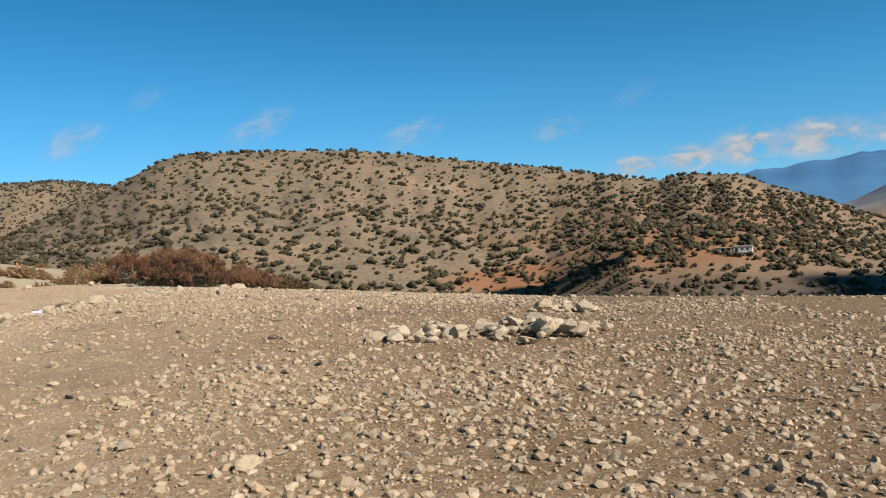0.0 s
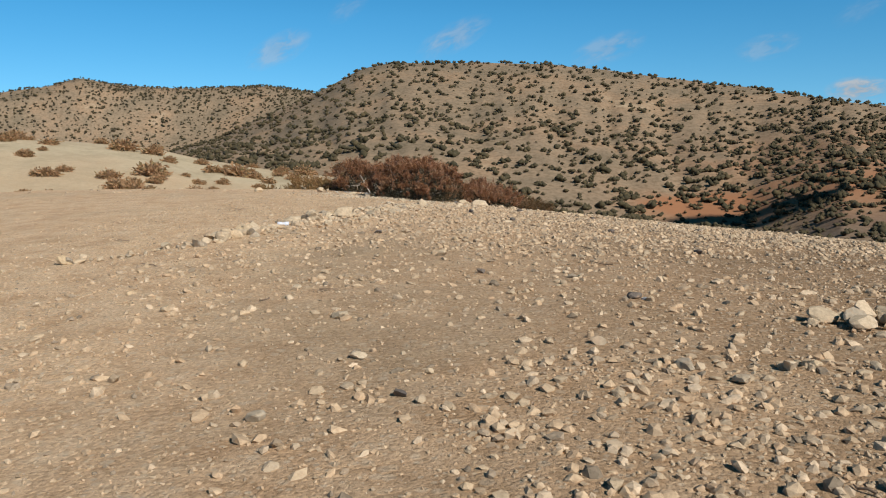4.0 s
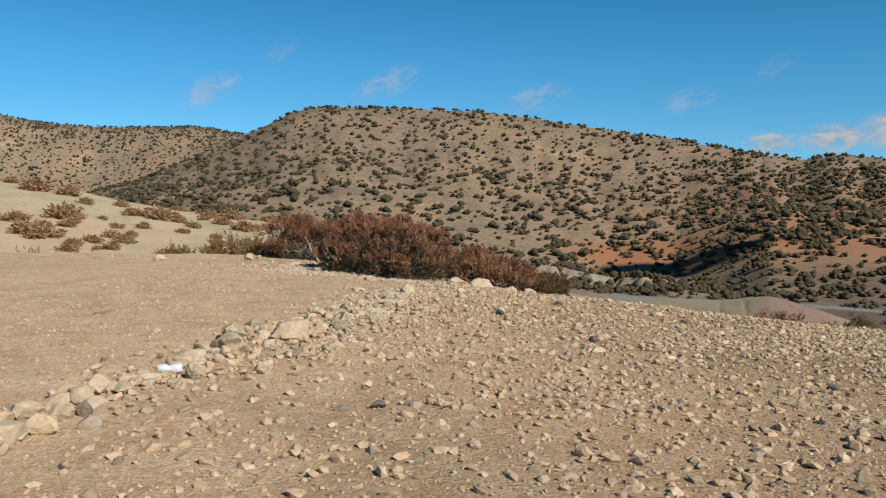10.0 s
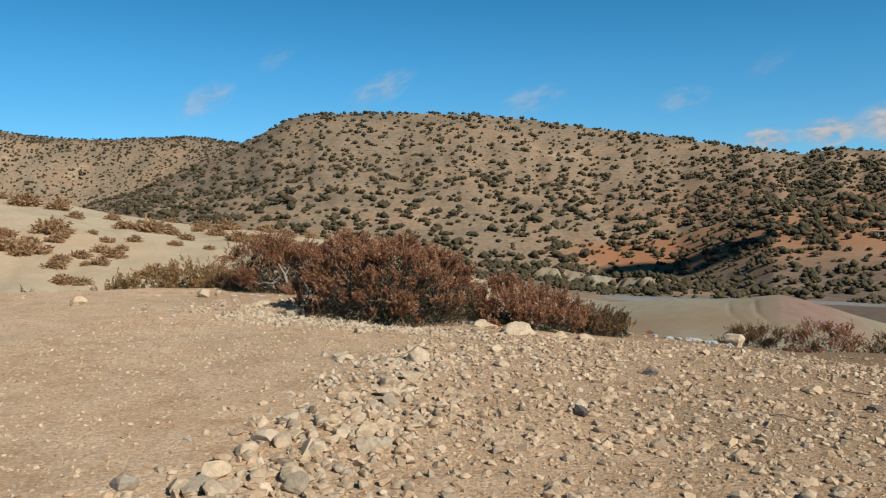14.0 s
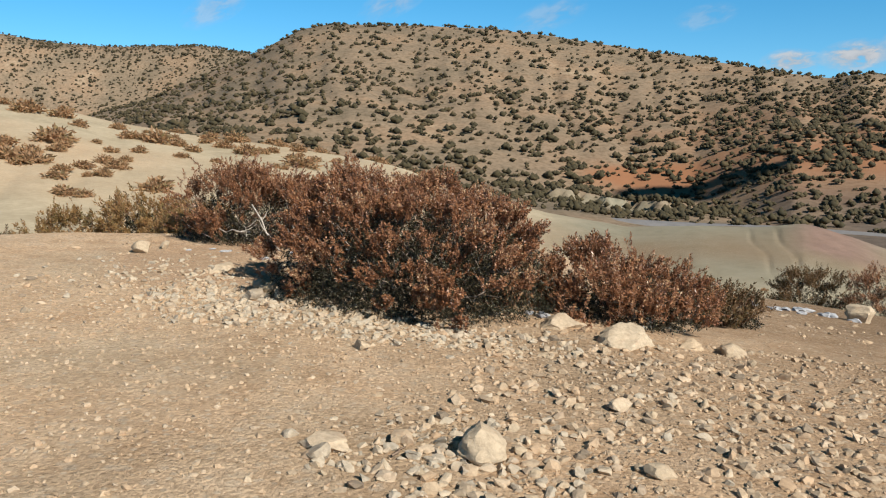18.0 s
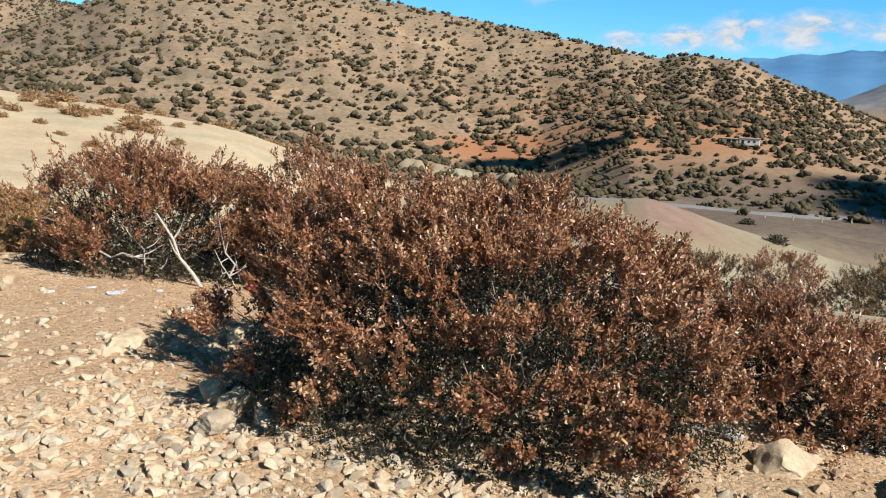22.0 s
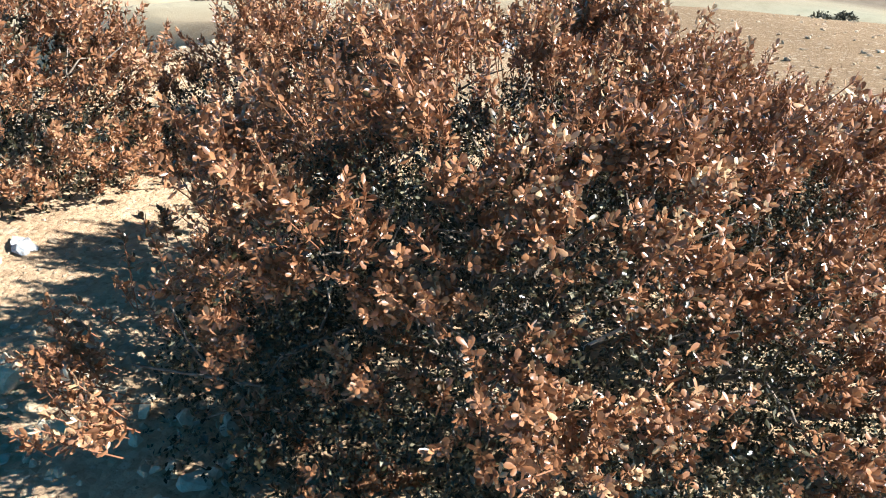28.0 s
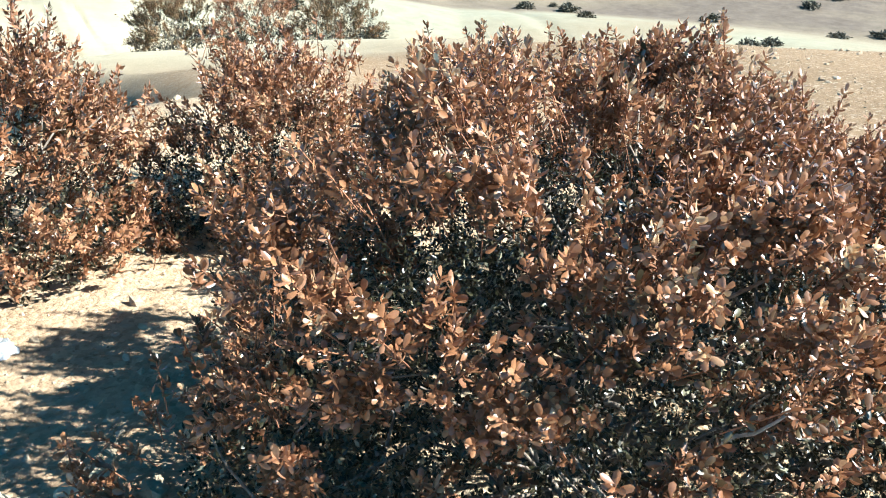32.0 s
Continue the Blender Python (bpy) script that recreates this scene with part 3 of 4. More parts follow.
def shrub(name, x, y, rx, ry, h, lobes, sprigs, dark, leaf, seed, label, mat_out=None, mat_in=None, leaves=8, turn=0.0, wood=14, lod=1, steep=2.8, open_foot=0.0, slant=0.0, back=0.0, reach=0.11):
    rng = np.random.default_rng(seed)
    base = new(name)
    base.location = (x, y, float(ground_z(x, y)) - 0.02)
    base.rotation_euler = (0, 0, radians(turn))
    c, out = dome(rng, lobes, rx, ry, h, steep, slant, back)
    if open_foot:
        keep = c[:, 2] > open_foot * h
        c, out = c[keep], out[keep]
    hollow = np.sin(c[:, 0] * 8.1 + seed) + np.sin(c[:, 1] * 9.3 + 2 * seed) + np.sin(c[:, 2] * 11.7 + 3 * seed)
    c = c * (1 - 0.23 * np.clip(hollow, 0, 1.3) * rng.uniform(0.3, 1, len(c)))[:, None]
    size = rng.uniform(0.5, 1.25, len(c))
    n = len(c) * sprigs
    k = np.repeat(np.arange(len(c)), sprigs)
    reach = reach * size[k] * (0.6 + 0.5 * h)
    root = c[k] * [0.9, 0.9, 0.93] + rng.normal(0, 1, (n, 3)) * reach[:, None] * [0.75, 0.75, 0.5]
    root[:, 2] = np.maximum(root[:, 2], 0.03)
    way = out[k] * 0.85 + [0, 0, 0.7] + rng.normal(0, 0.25, (len(c), 3))[k] + rng.normal(0, 0.32, (n, 3))
    way /= np.linalg.norm(way, axis=1, keepdims=True)
    long = rng.uniform(1.8, 5.5, n) * leaf
    pts, ways, tints = [], [], []
    lobe_tint = np.clip(rng.normal(0.55, 0.28, len(c)), 0, 1)
    tint = np.clip(lobe_tint[k] + rng.normal(0, 0.13, n), 0, 1)
    for s in (1.0, 0.72, 0.45, 0.2):
        some = rng.uniform(size=n) < (1.0 if s == 1.0 else 0.8)
        w = way[some] + (rng.normal(0, 0.55, (some.sum(), 3)) if s < 1 else 0)
        pts.append(root[some] + way[some] * (long[some] * s)[:, None] + (rng.normal(0, 0.35 * leaf, (some.sum(), 3)) if s < 1 else 0))
        ways.append(w)
        # whorls nearer the root get darker tints, imitating the shade inside
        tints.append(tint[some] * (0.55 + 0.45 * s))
    pts, ways = np.concatenate(pts), np.concatenate(ways)
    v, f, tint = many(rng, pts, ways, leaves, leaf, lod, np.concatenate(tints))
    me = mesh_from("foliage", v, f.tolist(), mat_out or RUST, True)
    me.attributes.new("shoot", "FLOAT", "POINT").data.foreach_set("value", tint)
    tagged(part("foliage", me, base, "dry rust-brown leaf whorls"), kind="stuff")
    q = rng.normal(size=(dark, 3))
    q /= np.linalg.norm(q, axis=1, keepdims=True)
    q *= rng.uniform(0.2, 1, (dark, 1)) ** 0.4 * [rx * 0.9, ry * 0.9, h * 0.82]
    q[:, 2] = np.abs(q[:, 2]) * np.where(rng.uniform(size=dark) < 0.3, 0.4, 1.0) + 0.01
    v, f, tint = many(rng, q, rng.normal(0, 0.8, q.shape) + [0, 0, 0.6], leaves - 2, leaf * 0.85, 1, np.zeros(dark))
    tagged(part("inner_foliage", mesh_from("inner_foliage", v, f.tolist(), mat_in or DARK_SHADE_LEAF, True), base, "dark glossy inner leaves with shade put into their colour"), kind="stuff")
    for i in range(wood):
        e = c[rng.integers(len(c))]
        start = np.array([rng.uniform(-0.3, 0.3) * rx, rng.uniform(-0.3, 0.3) * ry, -0.04])
        sway, sag = rng.normal(0, 0.06 * h, 3), rng.normal(0, 0.035 * h, 3)
        mids = [start + (e * 0.82 - start) * t + sway * math.sin(t * 3.1) + sag * math.sin(t * 7.3) + rng.normal(0, 0.008, 3) for t in np.linspace(0, 1, 9)]
        chunks = [tube(mids, np.linspace(0.011, 0.003, 9) * (0.6 + h * 0.5), 5)]
        for _ in range(5):
            a = rng.integers(3, 8)
            off = rng.normal(0, 0.2 * h, 3)
            off[2] = abs(off[2])
            off *= min(1.0, 0.22 * h / np.linalg.norm(off))
            chunks.append(tube([mids[a], mids[a] + off * 0.5 + rng.normal(0, 0.02, 3), mids[a] + off], [0.004, 0.003, 0.002], 5))
        v, f = cat(chunks)
        part("limb", mesh_from("limb", v, f.tolist(), BARK, True), base, "grey-brown forked limb")
    stems = np.stack([root - way * 0.03, root + way * long[:, None]], 1)
    tri = np.array([[1, 0], [-0.5, 0.87], [-0.5, -0.87]]) * 0.0017
    m = frames_from(way, np.zeros(n))
    ring = np.einsum("nij,kj->nki", m[:, :, :2], tri)
    sv = (stems[:, :, None, :] + ring[:, None, :, :]).reshape(-1, 3)
    o = (np.arange(n) * 6)[:, None, None]
    sf = (o + np.array([[0, 1, 4, 3], [1, 2, 5, 4], [2, 0, 3, 5]])[None]).reshape(-1, 4)
    tagged(part("brushwood", mesh_from("brushwood", sv, sf.tolist(), TWIG, True), base, "thin reddish shoots"), kind="stuff")
    return tagged(base, label, "shrub", "shrubs on the terrace edge")


main_shrub = shrub("shrub", -6.64, 20.47, 1.27, 1.08, 0.89, 225, 13, 15000, 0.021, 11, "large dome-shaped shrub with dry rust-brown leaves", lod=0, wood=44, steep=3.4, slant=0.12, back=0.13, reach=0.062)
left_shrub = shrub("shrub", -8.75, 22.55, 1.0, 0.55, 0.72, 130, 10, 3400, 0.027, 12, "rust-brown leafy shrub with bare bleached branches", wood=34, open_foot=0.32, steep=3.5)
shrub("shrub", -7.6, 22.4, 0.6, 0.5, 0.84, 75, 10, 1800, 0.027, 13, "upright rust-leaved shrub behind the larger one", wood=18)
shrub("shrub", -5.05, 20.75, 0.78, 0.6, 0.46, 95, 11, 3000, 0.025, 14, "low rust-brown shrub behind pale boulders", slant=0.35, steep=3.2)
shrub("shrub", -6.5, 22.25, 0.75, 0.5, 0.55, 75, 10, 2000, 0.026, 18, "low rust and green shrub between larger ones", slant=-0.1)
shrub("shrub", -4.25, 22.0, 0.65, 0.42, 0.30, 55, 9, 1200, 0.028, 15, "low brown-green shrub on the terrace edge", OLIVE)
for i, (x, y, rx, h) in enumerate([(2.9, 43.5, 1.6, 1.7), (5.1, 42.5, 1.8, 1.95), (7.6, 41.2, 1.8, 1.95)]):
    shrub("shrub", x, y, rx, 0.9, h, 80, 9, 1500, 0.06, 40 + i, "dark rust and green shrub on the slope below the terrace", RUST if i == 1 else OLIVE, leaves=7)
for i, (x, y, rx, h) in enumerate([(-10.7, 23.9, 0.8, 0.62), (-12.2, 24.5, 0.9, 0.8), (-13.9, 24.6, 1.2, 1.1), (-9.8, 23.4, 0.4, 0.3), (-15.6, 24.4, 1.3, 1.25), (-17.6, 23.4, 1.4, 1.3)]):
    shrub("shrub", x, y, rx, 0.7, h, 45, 8, 1000, 0.042, 20 + i, "low olive and rust shrub beyond the terrace edge", GOLD if i != 2 else OLIVE)


def bare_limb(parent, pts, r0, r1, seed, forks=3):
    """A bleached dead limb of a shrub, with forks, in the world's metres."""
    rng = np.random.default_rng(seed)
    pts = [np.array(p) for p in pts]
    chunks = [tube(pts, np.linspace(r0, r1, len(pts)), 7)]
    for _ in range(forks):
        k = rng.integers(1, len(pts))
        d = pts[k] - pts[k - 1] + rng.normal(0, 0.09, 3)
        chunks.append(tube([pts[k], pts[k] + 0.6 * d, pts[k] + 1.15 * d + [0, 0, 0.03]], [r1 * 1.2, r1, r1 * 0.5], 5))
    v, f = cat(chunks)
    v = v - np.array(parent.location)
    part("dead_branch", mesh_from("dead_branch", v, f.tolist(), DEADWOOD, True), parent, "bleached bare dead branch")


bare_limb(left_shrub, [(-8.31, 22.12, 0.02), (-8.36, 22.1, 0.12), (-8.44, 22.1, 0.22), (-8.47, 22.08, 0.34), (-8.56, 22.06, 0.50)], 0.014, 0.006, 1, 4)
bare_limb(left_shrub, [(-8.25, 22.2, 0.02), (-8.2, 22.2, 0.1), (-8.21, 22.23, 0.17), (-8.13, 22.25, 0.22)], 0.006, 0.003, 2, 3)
bare_limb(left_shrub, [(-8.6, 22.25, 0.0), (-8.61, 22.2, 0.08), (-8.68, 22.18, 0.14), (-8.69, 22.2, 0.24)], 0.006, 0.003, 5, 3)
bare_limb(left_shrub, [(-9.0, 22.3, 0.0), (-9.02, 22.24, 0.07), (-9.09, 22.22, 0.13), (-9.10, 22.22, 0.22)], 0.006, 0.003, 4, 3)
bare_limb(left_shrub, [(-8.12, 22.22, 0.0), (-8.15, 22.18, 0.09), (-8.11, 22.17, 0.17), (-8.17, 22.16, 0.25), (-8.15, 22.15, 0.32)], 0.009, 0.004, 11, 3)
bare_limb(left_shrub, [(-8.95, 22.15, 0.23), (-8.87, 22.12, 0.2), (-8.79, 22.1, 0.235), (-8.73, 22.1, 0.21), (-8.66, 22.1, 0.22)], 0.007, 0.004, 12, 2)
bare_limb(main_shrub, [(-7.02, 20.06, 0.42), (-6.99, 20.02, 0.47), (-7.02, 19.98, 0.52), (-7.03, 19.95, 0.57), (-7.05, 19.93, 0.61), (-7.09, 19.93, 0.65)], 0.004, 0.002, 6, 0)


# ---- stones ----
def joined_rocks(name, seed, spots, label):
    """Many stones (x, y, size, lift) that lie too close to be picked apart, in one mesh."""
    rng = np.random.default_rng(seed)
    chunks = []
    for x, y, size, lift in spots:
        v = rock_verts(rng, ICO2, rng.uniform(0.45, 0.85), 8) * size / 2
        turn = np.array(Matrix.Rotation(rng.uniform(0, 6.28), 3, "Z") @ Matrix.Rotation(rng.uniform(-0.3, 0.3), 3, "X"))
        chunks.append((v @ turn.T + [x, y, float(ground_z(x, y)) + 0.14 * size + lift], ICO2[1]))
    v, f = cat(chunks)
    tagged(new(name, mesh_from(name, v, f.tolist(), RUBBLE)), label, "stones", kind="stuff")


def rock(x, y, size, flat, seed, material, label, group, name="rock", turn=None, sub=ICO2, sink=0.35):
    rng = np.random.default_rng(seed)
    v = rock_verts(rng, sub, flat, 8) * size / 2
    me = mesh_from(name, v, sub[1].tolist(), material, sub is ICO3)
    if sub is ICO3:
        me.set_sharp_from_angle(angle=0.45)
    ob = new(name, me)
    ob.location = (x, y, float(ground_z(x, y)) - v[:, 2].min() - sink * size * flat * 0.5)
    ob.rotation_euler = (rng.uniform(-0.15, 0.15), rng.uniform(-0.15, 0.15), rng.uniform(0, 6.28) if turn is None else turn)
    return tagged(ob, label, "stone", group)


for i, (x, y, s, fl) in enumerate([(-5.48, 20.05, 0.37, 0.55), (-5.05, 19.72, 0.44, 0.52), (-4.62, 19.95, 0.2, 0.6), (-4.33, 20.0, 0.36, 0.5), (-1.53, 25.75, 0.46, 0.75),
                                  (-5.98, 13.78, 0.44, 0.52), (-6.47, 13.75, 0.30, 0.65), (-6.29, 13.28, 0.31, 0.65), (-6.2, 13.72, 0.2, 0.6), (-6.32, 14.08, 0.13, 0.8), (-6.5, 13.28, 0.17, 0.6), (-5.73, 13.24, 0.18, 0.45), (-5.55, 13.45, 0.17, 0.8), (-5.76, 17.5, 0.26, 0.66), (-6.38, 17.38, 0.21, 0.32),
                                  (-7.80, 20.98, 0.17, 0.8), (-7.95, 21.06, 0.12, 0.9), (-8.32, 20.78, 0.26, 0.35), (-7.70, 19.93, 0.2, 0.5), (-7.77, 20.22, 0.14, 0.9), (-7.66, 20.12, 0.15, 0.9), (-7.53, 20.02, 0.15, 0.8),
                                  (-6.38, 12.82, 0.32, 0.6), (-6.2, 12.5, 0.2, 0.6), (-6.47, 12.1, 0.24, 0.35), (-6.54, 11.81, 0.23, 0.6), (-6.7, 11.53, 0.21, 0.7), (-6.48, 11.53, 0.2, 0.6), (-5.8, 12.67, 0.14, 0.8), (-10.46, 20.2, 0.22, 0.8), (-9.35, 21.35, 0.20, 0.8), (1.75, 10.2, 0.42, 0.55), (1.25, 10.25, 0.34, 0.6)]):
    rock(x, y, s, fl, 100 + i, PALE if s > 0.25 else STONE, "pale tan limestone boulder lying on the soil", "boulders", sub=ICO3, sink=0.95 if i < 4 else 0.4)

rng = np.random.default_rng(5)
row_pts = [(-8.6, 8.6), (-7.2, 9.9), (-6.6, 10.9), (-6.5, 11.9), (-6.4, 12.9), (-6.1, 13.9), (-6.0, 14.6), (-5.8, 15.6), (-5.7, 16.6)]
between = []
for i in range(190):
    t = rng.uniform(0, 5.0) if i < 92 else rng.uniform(1.1, 3.3) if i > 164 else rng.uniform(5.0, len(row_pts) - 1.001)
    k = int(t)
    a, b = np.array(row_pts[k]), np.array(row_pts[k + 1])
    p = a + (b - a) * (t - k) + rng.normal(0, 0.10 if i < 92 else 0.19, 2)
    size = 0.06 + 0.15 * rng.uniform() ** 1.6
    if i < 92 or i % 8 == 0:
        rock(p[0], p[1], size, rng.uniform(0.4, 0.75), 200 + i, STONE, "tan limestone rock in a rough row", "row of stones")
    else:
        between.append((p[0], p[1], size, 0.0))
joined_rocks("row_rubble", 56, between, "smaller tan limestone rocks along a rough row")
HEAP = [(-0.3, 7.85, 0.30), (0.1, 7.8, 0.3), (0.55, 7.95, 0.45), (1.0, 7.75, 0.5), (1.25, 8.0, 0.4), (1.5, 10.3, 0.5)]
between = []
for i in range(140):
    c = HEAP[int(rng.integers(0, 6))]
    p = np.array(c[:2]) + rng.normal(0, 0.55, 2) * [c[2], c[2] * 0.7]
    near = math.exp(-float(((p - np.array([0.8, 7.9])) ** 2).sum()) / 0.25)
    size, lift = 0.08 + 0.15 * rng.uniform() ** 1.5, 0.11 * near * rng.uniform(0, 1)
    if i % 2:
        o = rock(p[0], p[1], size, rng.uniform(0.5, 0.9), 400 + i, STONE, "tan limestone rock in a low heap", "heap of stones", sink=0.2)
        o.location.z += lift
    else:
        between.append((p[0], p[1], size, lift))
joined_rocks("heap_rubble", 57, between, "tan limestone rocks packed in a low heap")
for i in range(70):
    x, y = rng.uniform(-7.5, 3.5), rng.uniform(1.5, 20)
    if x < -6.4 + 0.05 * (y - 12) and rng.uniform() < 0.85:
        continue
    rock(x, y, rng.uniform(0.06, 0.15), rng.uniform(0.35, 0.7), 700 + i, STONE, "loose tan stone lying on dry soil", "loose stones")

for i, (x, y, s) in enumerate([(-4.89, 12.0, 0.10), (-1.83, 8.44, 0.13), (-4.5, 15.95, 0.14), (-3.1, 9.3, 0.09), (-2.1, 13.2, 0.11), (-1.2, 11.0, 0.12), (-3.6, 14.6, 0.10), (-0.4, 6.3, 0.10), (-2.9, 6.1, 0.08), (-3.9, 17.6, 0.13), (-2.5, 16.8, 0.12), (-0.9, 14.8, 0.13)]):
    rock(x, y, s, 0.6, 1200 + i, DARKSTONE, "dark grey stone lying on pale soil", "dark stones")
for i, (x, y, s) in enumerate([(-0.86, 5.38, 0.15), (-2.36, 5.0, 0.12), (-1.88, 4.6, 0.13), (-1.05, 4.08, 0.16), (-2.95, 3.4, 0.14), (-4.5, 16.1, 0.17), (-6.6, 18.85, 0.14), (-9.3, 21.7, 0.18), (-6.36, 17.3, 0.12), (-5.17, 18.25, 0.14), (-3.2, 19.25, 0.16), (-2.76, 17.3, 0.15), (-5.1, 7.7, 0.13)]):
    rock(x, y, s, 0.55, 1300 + i, STONE, "loose tan stone lying on dry soil", "loose stones")
srng = np.random.default_rng(77)
for i in range(26):
    x, y = srng.uniform(-8.5, 2.0), srng.uniform(2.5, 20.5)
    a, ln = srng.uniform(0, 3.14), srng.uniform(0.07, 0.28)
    pts = [(t * ln * math.cos(a) + srng.normal(0, 0.012), t * ln * math.sin(a) + srng.normal(0, 0.012), 0.008 + srng.uniform(0, 0.015)) for t in (-0.5, -0.15, 0.2, 0.5)]
    v, f = tube(pts, [0.006, 0.005, 0.005, 0.003], 6)
    stick = new("stick", mesh_from("stick", v, f.tolist(), DRYSTICK, True))
    stick.location = (x, y, float(ground_z(x, y)))
    tagged(stick, "short dry grey-brown stick on the ground", "stick", "dry sticks")

# small broken stones along the row
crng = np.random.default_rng(55)
chunks = []
for k in range(12):
    t = crng.uniform(3.0, len(row_pts) - 1.001, 48)
    a, b = np.array(row_pts)[t.astype(int)], np.array(row_pts)[t.astype(int) + 1]
    p = a + (b - a) * (t % 1)[:, None] + crng.normal(0, 0.27, (48, 2)) + [0.14, 0]
    s = crng.uniform(0.018, 0.05, 48)
    tv = rock_verts(crng, ICO2, crng.uniform(0.45, 0.8), 9)
    chunks.append(repeat(tv, ICO2[1], np.stack([p[:, 0], p[:, 1], ground_z(p[:, 0], p[:, 1]) + 0.3 * s], -1), frames_from(crng.normal(0, 0.35, (48, 3)) + [0, 0, 1], crng.uniform(0, 6.28, 48)), s))
v, f = cat(chunks)
tagged(new("broken_stones", mesh_from("broken_stones", v, f.tolist(), GRAVEL)), "small broken tan stones heaped along the row", "stones", kind="stuff")

# gravel that nobody could count
OCTA = (np.array([(1, 0, 0), (-1, 0, 0), (0, 1, 0), (0, -1, 0), (0, 0, 1), (0, 0, -1.0)]), np.array([(0, 2, 4), (2, 1, 4), (1, 3, 4), (3, 0, 4), (2, 0, 5), (1, 2, 5), (3, 1, 5), (0, 3, 5)]))


def strewn(name, seed, areas, material, label, solid, kinds=10):
    """Stones of many sizes in areas (x0, x1, y0, y1, count, least, most, power)."""
    rng = np.random.default_rng(seed)
    chunks = []
    for x0, x1, y0, y1, count, least, most, power in areas:
        for k in range(kinds):
            n = count // kinds
            x, y = rng.uniform(x0, x1, n), rng.uniform(y0, y1, n)
            track = x < -6.7 + 0.12 * (y - 12) - 0.5 * np.sin(y * 0.5)
            patch = wobble(x, y, 1.1, 31)
            keep = rng.uniform(size=n) < np.where(track, 0.5, 0.72 + 0.9 * patch + 0.03 * (x + 4))
            x, y, track = x[keep], y[keep], track[keep]
            s = least + (most - least) * rng.uniform(0, 1, len(x)) ** power
            s = np.where(track & (y < 19), np.minimum(s, 0.019), s)
            tv = rock_verts(rng, solid, rng.uniform(0.38, 0.8), 4) * (1 + rng.normal(0, 0.12, (len(solid[0]), 3)))
            up = rng.normal(0, 0.3, (len(x), 3)) + [0, 0, 1]
            chunks.append(repeat(tv, solid[1], np.stack([x, y, ground_z(x, y) + 0.12 * s], -1), frames_from(up, rng.uniform(0, 6.28, len(x))), s))
    v, f = cat(chunks)
    tagged(new(name, mesh_from(name, v, f.tolist(), material)), label, "gravel", kind="stuff")


strewn("gravel", 8, [(-9, 4.5, 1.0, 12, 15500, 0.011, 0.046, 3.2), (-9.5, 2, 12, 20.3, 13500, 0.011, 0.042, 3.1), (-6.0, 1.0, 10.5, 19.6, 8500, 0.013, 0.048, 2.5), (-16, 8, -1, 26, 6000, 0.012, 0.052, 3.0), (-2.5, 3.5, 1.2, 7, 8500, 0.011, 0.048, 3.0)],
       GRAVEL, "tan and grey gravel strewn over dry soil", ICO1)
strewn("grit", 18, [(-8, 3.5, 1.5, 12, 30000, 0.006, 0.02, 1.9), (-9.5, 0, 12, 20.3, 27000, 0.006, 0.018, 1.8), (-12, 5, 4, 23, 8000, 0.007, 0.02, 1.5), (-9.6, -7.0, 18.8, 22.2, 7000, 0.003, 0.011, 1.4)],
       GRAVEL, "fine tan grit between the stones", OCTA)


def pebble_bed(name, seed, spots, label):
    rng = np.random.default_rng(seed)
    chunks = []
    for k in range(8):
        ps = []
        for x0, y0, sx, sy, n in spots:
            ps.append(np.stack([rng.normal(x0, sx, n // 8), rng.normal(y0, sy, n // 8)], -1))
        p = np.concatenate(ps)
        s = 0.013 + 0.030 * rng.uniform(0, 1, len(p)) ** 1.8
        tv = rock_verts(rng, ICO2, rng.uniform(0.4, 0.7), 10)
        up = rng.normal(0, 0.3, (len(p), 3)) + [0, 0, 1]
        chunks.append(repeat(tv, ICO2[1], np.stack([p[:, 0], p[:, 1], ground_z(p[:, 0], p[:, 1]) + 0.12 * s], -1), frames_from(up, rng.uniform(0, 6.28, len(p))), s))
    v, f = cat(chunks)
    tagged(new(name, mesh_from(name, v, f.tolist(), PEBBLE)), label, "pebbles", kind="stuff")


pebble_bed("pebbles", 9, [(-7.1, 19.45, 0.5, 0.22, 420), (-6.2, 19.35, 0.4, 0.18, 280), (-8.0, 19.95, 0.35, 0.4, 320), (-8.5, 20.6, 0.5, 0.45, 240), (-7.8, 19.75, 0.3, 0.2, 120), (-5.95, 16.3, 0.25, 0.6, 200), (-5.85, 14.9, 0.3, 0.6, 130), (-5.8, 17.45, 0.28, 0.24, 240), (-4.9, 18.3, 0.5, 0.5, 120)], "pale rounded pebbles heaped before the shrub")


# ---- hillside scrub ----
OCT = (np.array([(1, 0, 0), (-1, 0, 0), (0, 1, 0), (0, -1, 0), (0, 0, 1), (0, 0, -1.0)]), np.array([(0, 2, 4), (2, 1, 4), (1, 3, 4), (3, 0, 4), (2, 0, 5), (1, 2, 5), (3, 1, 5), (0, 3, 5)]))


def clump_tree(rng, clumps, spread, solid):
    chunks = []
    n = len(solid[0])
    for _ in range(clumps):
        v = solid[0] * (1 + rng.normal(0, 0.25, (n, 3))) * rng.uniform(0.28, 0.5) * [1, 1, 0.85]
        v = v @ np.array(Matrix.Rotation(rng.uniform(0, 3), 3, "Z"))
        chunks.append((v + rng.normal(0, spread, 3) * [1, 1, 0.35] + [0, 0, 0.42], solid[1]))
    return cat(chunks)


rng = np.random.default_rng(21)
chunks = []


